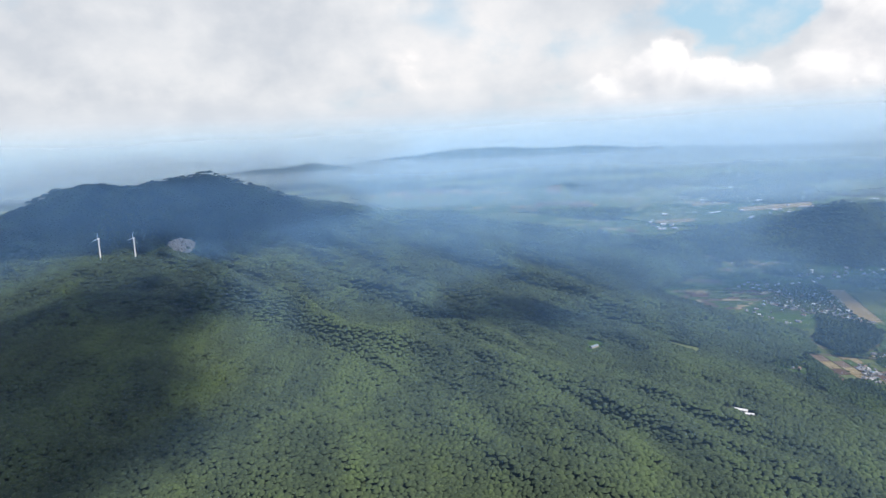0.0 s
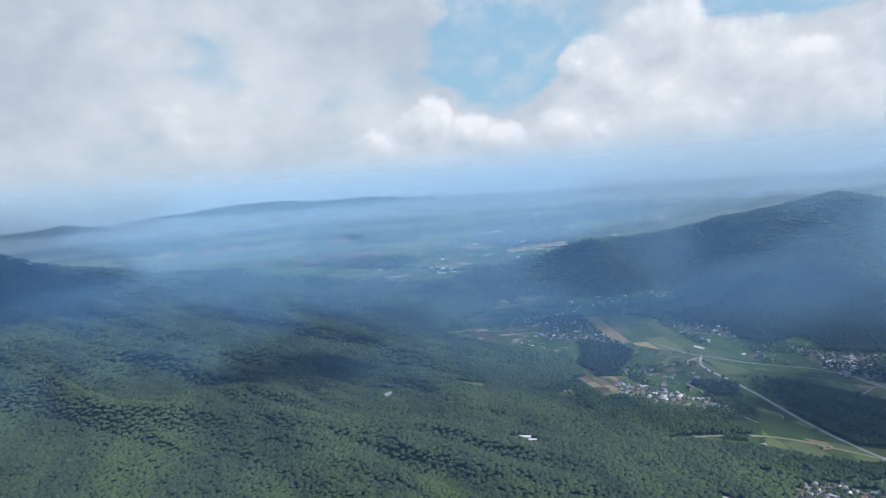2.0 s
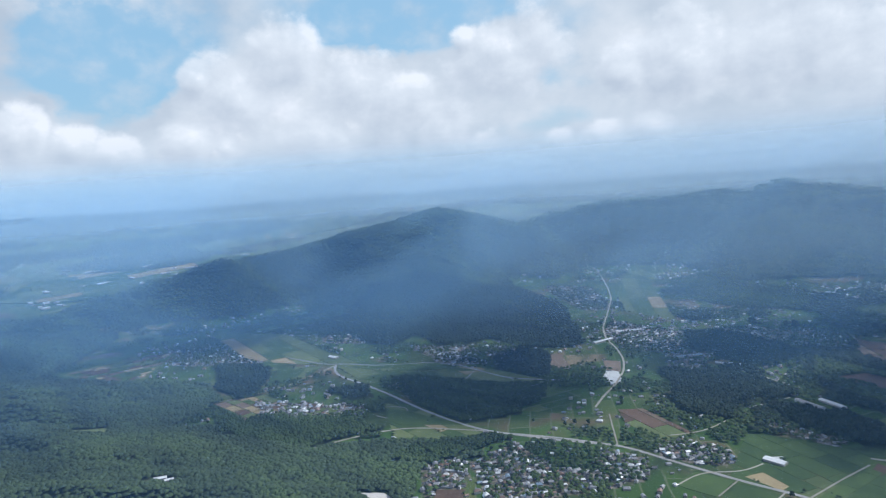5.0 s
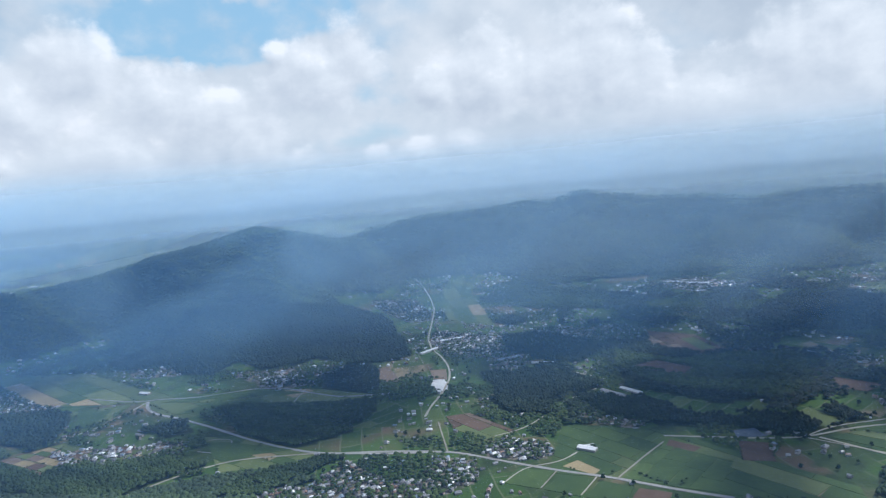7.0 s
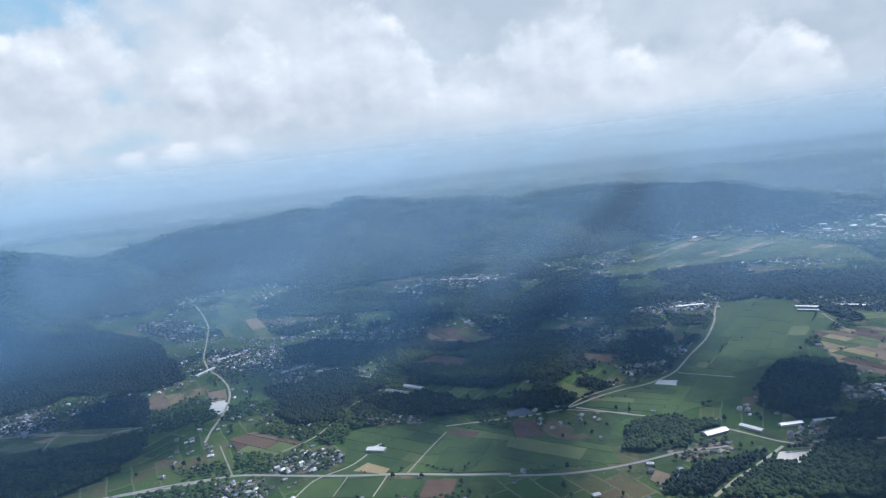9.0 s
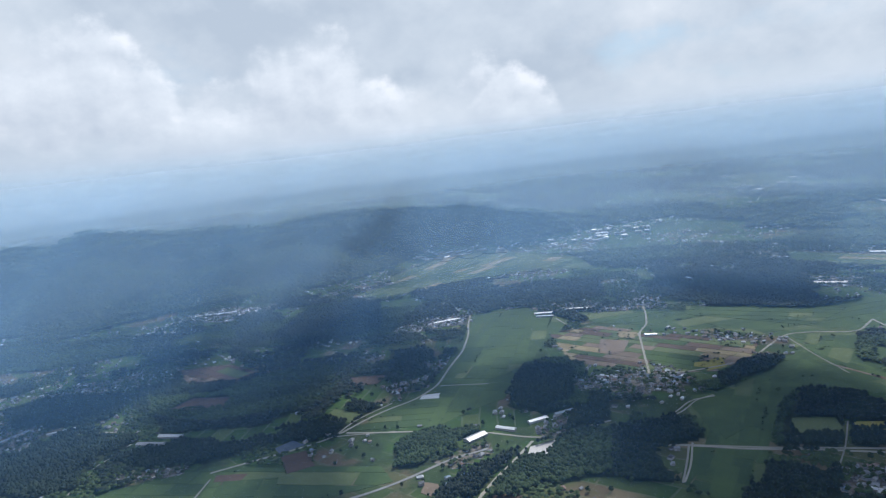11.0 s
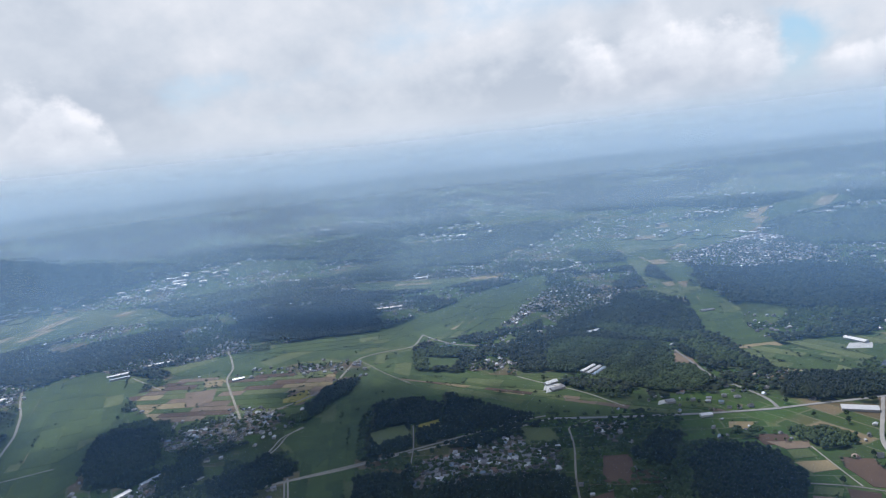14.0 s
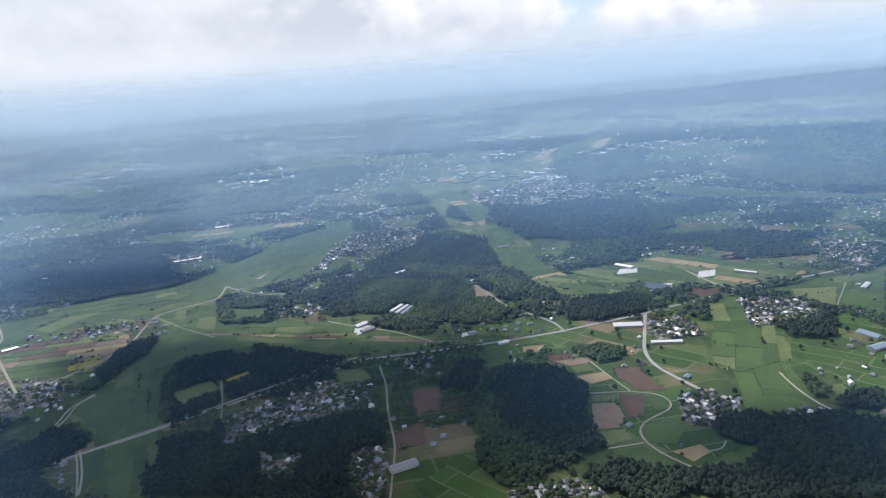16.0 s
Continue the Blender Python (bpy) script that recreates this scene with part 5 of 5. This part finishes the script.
def build_houses():
    rs = np.random.RandomState(12)
    spots = []
    for k, (gap, poly) in enumerate(VILLAGES):
        xs, ys = zip(*poly)
        px, py = scatter(min(xs), max(xs), min(ys), max(ys), gap * 0.9, 300 + k)
        ok = inside(px, py, poly)
        px, py = px[ok], py[ok]
        keep = np.ones(px.shape, bool)
        for width, line in ROADS:
            keep &= ~beside(px, py, line, width / 2 + 6)
        for kind, f in FIELDS:
            if kind not in ("earth",):
                keep &= ~inside(px, py, f)
        keep &= rs.rand(len(px)) < 0.45 + 0.9 * fbm(px / 45 + 8, py / 45, 2)
        turn = rs.uniform(0, math.pi)
        spots += [(x, y, turn + rs.normal(0, 0.12) + math.pi / 2 * rs.randint(2), 0) for x, y in zip(px[keep], py[keep])]
    # single farmsteads beside the roads
    for width, line in ROADS:
        for p in densify(line, 40)[::2]:
            if rs.rand() < 0.5:
                a = rs.uniform(0, 6.28)
                q = p + Vector((math.cos(a), math.sin(a))) * rs.uniform(16, 34)
                spots.append((q.x, q.y, rs.uniform(0, 3.14), 1))
    sx, sy = np.array([s[0] for s in spots]), np.array([s[1] for s in spots])
    free = np.ones(len(spots), bool)
    for width, line in ROADS:
        free &= ~beside(sx, sy, line, width / 2 + 5)
    fields = np.zeros(len(spots), bool)
    for kind, f in FIELDS:
        fields |= inside(sx, sy, f)
    free &= ~(fields & (np.array([s[3] for s in spots]) == 1))
    spots = [s for s, f in zip(spots, free) if f]
    # farms and hamlets strewn over the valley
    gx, gy = scatter(-700, 2900, -2900, 2300, 27, 717)
    r, a = np.hypot(gx, gy), np.degrees(np.arctan2(gx, gy)) % 360
    ok = (r > 820) & (r < 2900) & (a > 22) & (a < 202) & (fbm(gx / 120 + 12, gy / 120 + 90, 3) > 0.565) & (rs.rand(len(gx)) < 0.62)
    gx, gy = gx[ok], gy[ok]
    ok = ~wooded_land(gx, gy) & ~open_land(gx, gy) & ~village_land(gx, gy)
    spots += [(x, y, 1.2 * vnoise(x / 90, y / 90) * 3 + rs.normal(0, 0.15), 2) for x, y in zip(gx[ok], gy[ok])]
    # scattered far hamlets
    gx, gy = scatter(-4600, 4600, -4600, 4600, 46, 77)
    r, a = np.hypot(gx, gy), np.degrees(np.arctan2(gx, gy)) % 360
    X, Y, k = true_place(gx, gy)
    lumps = fbm(X / 330 + 70, Y / 330 + 20, 3)
    ok = (((r > 2900) & (lumps > 0.45)) | ((r > 1500) & (a > 60) & (lumps > 0.52))) & (r < 4560) & in_view(gx, gy) & ~wooded_land(gx, gy) & ~open_land(gx, gy)
    gx, gy = gx[ok], gy[ok]
    for x, y in zip(gx, gy):
        for _ in range(rs.randint(1, 5)):
            spots.append((x + rs.uniform(-24, 24), y + rs.uniform(-24, 24), rs.uniform(0, 3.14), 2))
    spots.sort(key=lambda s: math.hypot(s[0], s[1]))
    roofs = list(ROOFS)
    joined = {}
    made = dict.fromkeys(NAMES, 0)
    zs = height(np.array([s[0] for s in spots]), np.array([s[1] for s in spots]))
    for (x, y, turn, sort), z in zip(spots, zs):
        shape = rs.choice(5, p=[0.3, 0.2, 0.18, 0.17, 0.15])
        far_off = min(1.0, max(0.0, math.hypot(x, y) - 2300) / 1500)
        plain = math.degrees(math.atan2(x, y)) > 100 or x < 0 > y
        pale = 0.14 + (0.19 if plain else 0.04) * far_off
        rest = (1 - pale) / 0.89
        roof = roofs[rs.choice(5, p=[0.44 * rest, 0.28 * rest, pale, 0.10 * rest, 0.07 * rest])]
        grow = rs.uniform(0.54, 0.86) * (1.0 + (0.3 if plain else 0.3) * far_off) * max(0.35, float(true_place(x, y)[2]))
        m = pose(x, y, float(z), 0, 0, math.degrees(turn)) @ Matrix.Scale(grow, 4)
        if made[NAMES[shape]] < 300 and math.hypot(x, y) < 2600:
            made[NAMES[shape]] += 1
            ob = new(NAMES[shape])
            ob.empty_display_size = 2
            ob.matrix_basis = m
            wall, top = template(shape, roof)
            part("wall", wall, ob)
            part("roof", top, ob, roof + " roof")
            tagged(ob, f"{KINDS[shape]} with pale walls and {roof} roof", NAMES[shape], "valley " + NAMES[shape] + "s")
        else:
            wv, wf, rv, rf = SHAPES[shape]
            for key, vs, fs in (("wall", wv, wf), (roof, rv, rf)):
                V, F = joined.setdefault(key, ([], []))
                k = len(V)
                V += [m @ Vector(v) for v in vs]
                F += [tuple(i + k for i in f) for f in fs]
    # large pale halls and glasshouses on the far plain
    hx, hy = scatter(-4500, 4500, -4500, 4500, 62, 131)
    X, Y, k = true_place(hx, hy)
    D = np.hypot(X, Y)
    a = np.degrees(np.arctan2(hx, hy)) % 360
    works = fbm(X / 900 + 15, Y / 900 + 33, 3) + np.where((a > 95) & (a < 200), 0.05, -0.01)
    ok = (D > 3300) & (D < 16000) & in_view(hx, hy) & (works > 0.55) & ~wooded_land(hx, hy)
    for x, y, z, k in zip(hx[ok], hy[ok], height(hx[ok], hy[ok]), k[ok]):
        for _ in range(rs.randint(1, 3)):
            wv, wf, rv, rf = house_shape(rs.uniform(14, 60) * k, rs.uniform(10, 24) * k, 7 * k, 2.5 * k, 0.0, 0.3 * k)
            m = pose(x + rs.uniform(-34, 34), y + rs.uniform(-34, 34), float(z), 0, 0, rs.uniform(0, 180))
            for key, vs, fs in (("wall", wv, wf), (rs.choice(["pale metal", "pale metal", "grey tiled"]), rv, rf)):
                V, F = joined.setdefault(key, ([], []))
                q = len(V)
                V += [m @ Vector(v) for v in vs]
                F += [tuple(i + q for i in f) for f in fs]
    far = tagged(new("far_houses"), "many small houses of far villages with grey and white roofs", "houses", kind="stuff")
    for key, (V, F) in joined.items():
        ob = part("walls" if key == "wall" else "roofs", mesh_from("far_roofs", V, F, WALL if key == "wall" else ROOFS[key]), far)
        tagged(ob, kind="stuff")


build_houses()
build_single_trees()


def build_long_shed(width, ends, k):
    (x0, y0), (x1, y1) = ends
    length = max(14.0, math.hypot(x1 - x0, y1 - y0))
    wv, wf, rv, rf = house_shape(length, width, 4.2, width * 0.16, 0.0, 0.4)
    look_of = ("pale metal", "pale metal", "blue-grey metal", "pale metal", "grey tiled")[k % 5]
    ob = new("long_shed")
    ob.matrix_basis = pose((x0 + x1) / 2, (y0 + y1) / 2, float(height((x0 + x1) / 2, (y0 + y1) / 2)), 0, 0, math.degrees(math.atan2(y1 - y0, x1 - x0)))
    part("wall", mesh_from("wall", wv, wf, WALL), ob)
    part("roof", mesh_from("roof", rv, rf, ROOFS[look_of]), ob, look_of + " roof")
    tagged(ob, f"long farm shed with {look_of} roof beside fields", "shed", "long farm sheds")


for k, (width, ends) in enumerate(SHEDS):
    build_long_shed(width, ends, k)


# ---- wind turbines on the spur, mast on the summit, quarry ----
def tube(bm, z0, z1, r0, r1, sides=16, m=Matrix()):
    a = [bm.verts.new(m @ Vector((r0 * math.cos(i * 2 * math.pi / sides), r0 * math.sin(i * 2 * math.pi / sides), z0))) for i in range(sides)]
    b = [bm.verts.new(m @ Vector((r1 * math.cos(i * 2 * math.pi / sides), r1 * math.sin(i * 2 * math.pi / sides), z1))) for i in range(sides)]
    for i in range(sides):
        bm.faces.new((a[i], a[(i + 1) % sides], b[(i + 1) % sides], b[i]))
    bm.faces.new(a[::-1])
    bm.faces.new(b)


def to_mesh(bm, name, mat):
    me = bpy.data.meshes.new(name)
    bmesh.ops.recalc_face_normals(bm, faces=bm.faces)
    bm.to_mesh(me)
    bm.free()
    me.materials.append(mat)
    return me


def wind_turbine(x, y, hub_height, facing, spin):
    ob = new("wind_turbine")
    ob.matrix_basis = pose(x, y, float(height(x, y)) - 1, 0, 0, facing)
    bm = bmesh.new()
    tube(bm, 0, hub_height, 2.6, 1.5)
    tower = to_mesh(bm, "tower", WHITE_PAINT)
    part("tower", tower, ob)
    bm = bmesh.new()
    bmesh.ops.create_cube(bm, size=1, matrix=pose(0, 2.0, hub_height + 1.6) @ Matrix.Diagonal((3.4, 9.0, 3.4, 1)))
    bmesh.ops.bevel(bm, geom=bm.edges[:], offset=0.6, segments=2, affect="EDGES")
    part("nacelle", to_mesh(bm, "nacelle", WHITE_PAINT), ob)
    bm = bmesh.new()
    bmesh.ops.create_uvsphere(bm, u_segments=14, v_segments=8, radius=1.7, matrix=pose(0, -3.4, hub_height + 1.6))
    part("hub", to_mesh(bm, "hub", WHITE_PAINT), ob)
    bm = bmesh.new()
    rows = []
    for s in range(9):
        f = s / 8
        chord, thick, z = (2.6 * (1 - 0.82 * f) if s else 1.3), 0.55 * (1 - 0.8 * f), 1.2 + 21 * f
        rows.append([bm.verts.new((chord * c, thick * q, z)) for c, q in ((-0.3, 0), (0.1, 0.5), (0.7, 0), (0.1, -0.5))])
    for a, b in zip(rows, rows[1:]):
        for i in range(4):
            bm.faces.new((a[i], a[(i + 1) % 4], b[(i + 1) % 4], b[i]))
    bm.faces.new(rows[-1])
    bm.faces.new(rows[0][::-1])
    blade = to_mesh(bm, "blade", WHITE_PAINT)
    for i in range(3):
        b = part("blade", blade, ob)
        b.matrix_basis = pose(0, -3.6, hub_height + 1.6, 0, spin + 120 * i, 0)
    tagged(ob, "white three-bladed wind turbine standing on a wooded spur", "wind turbine", "turbines on the spur")


wind_turbine(-1058, 2024, 65, -20, 8)
wind_turbine(-947, 2019, 65, -20, 12)


def radio_mast(x, y):
    ob = new("radio_mast")
    ob.matrix_basis = pose(x, y, float(height(x, y)))
    bm = bmesh.new()
    for sx, sy in ((-2, -2), (2, -2), (2, 2), (-2, 2)):
        tube(bm, 0, 26, 0.35, 0.25, 6, pose(sx * 0.8, sy * 0.8, 0))
    part("leg_frame", to_mesh(bm, "leg_frame", ROOFS["grey tiled"]), ob)
    bm = bmesh.new()
    for z in range(3, 27, 4):
        bmesh.ops.create_cube(bm, size=1, matrix=pose(0, 0, z) @ Matrix.Diagonal((3.8, 3.8, 0.4, 1)))
    part("cross_brace", to_mesh(bm, "cross_brace", ROOFS["grey tiled"]), ob)
    tagged(ob, "grey steel lattice radio mast on the summit", "mast")


radio_mast(-1120, 3087)


def quarry(x, y, w, d):
    """A bare rocky cut in the forest: stepped ledges of broken stone."""
    rs = random.Random(4)
    bm = bmesh.new()
    for i in range(210):
        a, r = rs.uniform(0, 6.28), math.sqrt(rs.random())
        qx, qy = x + math.cos(a) * r * w, y + math.sin(a) * r * d
        s = rs.uniform(3, 7)
        bmesh.ops.create_icosphere(bm, subdivisions=1, radius=1, matrix=pose(qx, qy, float(height(qx, qy)) + 2, rs.uniform(0, 60), rs.uniform(0, 60), rs.uniform(0, 360)) @ Matrix.Diagonal((s * 1.4, s, s * 0.8, 1)))
    me = to_mesh(bm, "quarry", ROCK)
    tagged(new("quarry", me), "pale broken rock of a small mountain quarry", "quarry", kind="structure")


quarry(-955, 2405, 46, 34)


# ---- cloud banks overhead, whose shade lies on the land ----
def cloud_material():
    m, n = material("cloud_white")
    at = place_of(n)
    a = n.add("ShaderNodeBsdfDiffuse", 0, Color=(0.9, 0.92, 0.94, 1))
    b = n.add("ShaderNodeBsdfTranslucent", 0, Color=(0.9, 0.92, 0.94, 1))
    c = n.add("ShaderNodeBsdfTransparent", 0)
    thin = n.step(n.noise(at, 0.006, 4, 0.6), 0.35, 0.65, 0.66, 0.92)
    body = n.add("ShaderNodeMixShader", 0, Fac=0.5)
    n.tree.links.new(a, body.node.inputs[1])
    n.tree.links.new(b, body.node.inputs[2])
    mixed = n.add("ShaderNodeMixShader", 0, Fac=thin)
    n.tree.links.new(c, mixed.node.inputs[1])
    n.tree.links.new(body, mixed.node.inputs[2])
    n.tree.links.new(mixed, n.tree.nodes.new("ShaderNodeOutputMaterial").inputs[0])
    return m


CLOUD = cloud_material()
CLOUD_BASE = 1900.0


def cloud(shade_x, shade_y, rx, ry, turn):
    """A ragged cumulus whose shade falls round the given place on the land."""
    off = (CLOUD_BASE - float(height(shade_x, shade_y))) / math.tan(SUN_EL)
    cx, cy = shade_x + off * math.sin(SUN_AZ), shade_y + off * math.cos(SUN_AZ)
    bm = bmesh.new()
    bmesh.ops.create_icosphere(bm, subdivisions=5, radius=1)
    for v in bm.verts:
        p = v.co.copy()
        edge = 1 + 0.55 * noise.fractal(Vector((p.x * 1.6 + cx * 0.01, p.y * 1.6 + cy * 0.01, p.z)), 0.9, 2.0, 4)
        lump = 1 + 0.35 * noise.fractal(p * 3.1 + Vector((cx * 0.02, 0, 5)), 0.9, 2.0, 4)
        tall = 0.30 if p.z > 0 else 0.08
        v.co = Vector((p.x * rx * edge, p.y * ry * edge, p.z * min(rx, ry) * tall * lump))
    me = to_mesh(bm, "cloud", CLOUD)
    me.polygons.foreach_set("use_smooth", [True] * len(me.polygons))
    ob = new("cloud", me)
    ob.matrix_basis = pose(cx, cy, CLOUD_BASE, 0, 0, turn)
    tagged(ob, "ragged white cumulus cloud drifting over the valley", "cloud", kind="structure")


cloud(-1192, 2688, 757, 703, 20)
cloud(1682, -1400, 280, 110, 15)
# next three hang unseen above the view, added to darken the near land
cloud(1515, -332, 210, 110, -20)
cloud(411, -1003, 190, 110, 0)
cloud(724, -839, 170, 110, 0)
cloud(-139, -874, 200, 110, 0)
cloud(330, -860, 210, 150, 0)
cloud(1957, -237, 320, 120, -10)
cloud(1240, 2000, 380, 200, -20)
cloud(-825, 1290, 257, 446, 0)
cloud(156, 1629, 230, 108, 20)
cloud(1150, 807, 203, 122, -30)
cloud(1572, 63, 430, 170, -20)
cloud(1219, -518, 189, 149, 0)
cloud(1877, 429, 351, 162, -30)
cloud(653, -828, 446, 270, 30)
cloud(573, -679, 338, 230, 0)
cloud(-642, 998, 230, 324, 0)
cloud(1092, -16, 260, 90, -10)
cloud(1209, 994, 243, 149, 0)
cloud(931, -906, 270, 149, 0)


# ---- summer haze: thin lit sheets in place of hazy air, rising outwards one behind another ----
def haze_material(amount, tint, sunward_glow, slope):
    """A faint veil, coloured paler towards the sun for the glow there; it thins out over the land that it touches and
    at the skyline.
    """
    m, n = material("haze")
    at = place_of(n)
    x, y, z = n.xyz(at)
    out = n.math("POWER", n.math("ADD", n.math("MULTIPLY", x, x), n.math("MULTIPLY", y, y)), 0.5)
    drift = n.noise(at, 0.0011, 4, 0.55)
    low = n.add("ShaderNodeAttribute", 2)
    low.node.attribute_name = "clear"
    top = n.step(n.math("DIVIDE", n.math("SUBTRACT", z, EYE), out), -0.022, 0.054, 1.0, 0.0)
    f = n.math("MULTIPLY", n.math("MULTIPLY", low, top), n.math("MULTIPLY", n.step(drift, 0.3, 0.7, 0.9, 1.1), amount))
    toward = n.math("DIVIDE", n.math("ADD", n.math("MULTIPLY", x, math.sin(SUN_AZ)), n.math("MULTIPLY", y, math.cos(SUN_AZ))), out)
    # the sheet's sun and sky shading, as estimated, is divided out of its colour
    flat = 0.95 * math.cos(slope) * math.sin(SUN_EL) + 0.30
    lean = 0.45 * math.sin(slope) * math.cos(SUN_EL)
    undo_light = n.math("DIVIDE", 1.0, n.math("SUBTRACT", flat, n.math("MULTIPLY", toward, lean)))
    tone = n.ramp(n.step(toward, -0.6, 1.0), [(0.0, tint), (1.0, sunward_glow)])
    body = n.add("ShaderNodeBsdfDiffuse", 0, Color=n.vmath("MULTIPLY", tone, n.vec(undo_light, undo_light, undo_light)))
    mixed = n.add("ShaderNodeMixShader", 0, Fac=f)
    n.tree.links.new(n.add("ShaderNodeBsdfTransparent", 0), mixed.node.inputs[1])
    n.tree.links.new(body, mixed.node.inputs[2])
    n.tree.links.new(mixed, n.tree.nodes.new("ShaderNodeOutputMaterial").inputs[0])
    return m


def haze_sheet(reach, amount, tint, sunward_glow):
    """A wide funnel of mist that begins at a distance and rises past the skyline."""
    k, rows = 400, 26
    r0 = drawn_reach(reach)
    foot = EYE * (1 - r0 / reach)
    r1 = min(r0 + 1350.0, 4930.0)
    z1 = EYE + 0.056 * r1
    a, f = np.meshgrid(np.arange(k) / k * 2 * math.pi, np.linspace(-0.03, 1, rows), indexing="ij")
    r = r0 + (r1 - r0) * f
    x, y, z = (np.sin(a) * r).ravel(), (np.cos(a) * r).ravel(), (foot + (z1 - foot) * f).ravel()
    rise = 110.0 if reach < NEAR_FLAT else 26.0
    over = np.clip((z - np.where(r.ravel() < NEAR_FLAT + FAR_SPAN, height(x, y), -1e3)) / rise, 0, 1)
    i, j = np.meshgrid(np.arange(k), np.arange(rows - 1), indexing="ij")
    p, q = (i * rows + j).ravel(), ((i + 1) % k * rows + j).ravel()
    tris = np.concatenate([np.stack([p, p + 1, q], 1), np.stack([q, p + 1, q + 1], 1)])
    me = fast_mesh("haze", np.stack([x, y, z], 1), tris, [haze_material(amount, tint, sunward_glow, math.atan2(z1 - foot, r1 - r0))])
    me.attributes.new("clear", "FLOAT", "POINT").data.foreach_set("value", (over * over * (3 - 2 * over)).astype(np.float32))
    tagged(new("haze", me), "thin sheet of blue summer haze, coloured paler towards the sun", "haze", kind="structure")


# distance, opacity, tint away from the sun, tint with the sun's glow in it
for reach, amount, tint, sunward_glow in (
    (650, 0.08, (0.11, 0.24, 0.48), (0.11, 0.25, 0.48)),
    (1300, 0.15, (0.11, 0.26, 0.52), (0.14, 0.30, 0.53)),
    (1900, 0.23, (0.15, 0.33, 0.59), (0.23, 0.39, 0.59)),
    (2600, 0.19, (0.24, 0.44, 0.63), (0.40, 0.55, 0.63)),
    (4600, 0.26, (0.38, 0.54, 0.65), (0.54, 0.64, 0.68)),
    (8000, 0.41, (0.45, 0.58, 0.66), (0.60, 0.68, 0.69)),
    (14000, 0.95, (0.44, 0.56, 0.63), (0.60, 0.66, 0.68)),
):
    haze_sheet(reach, amount, tint, sunward_glow)
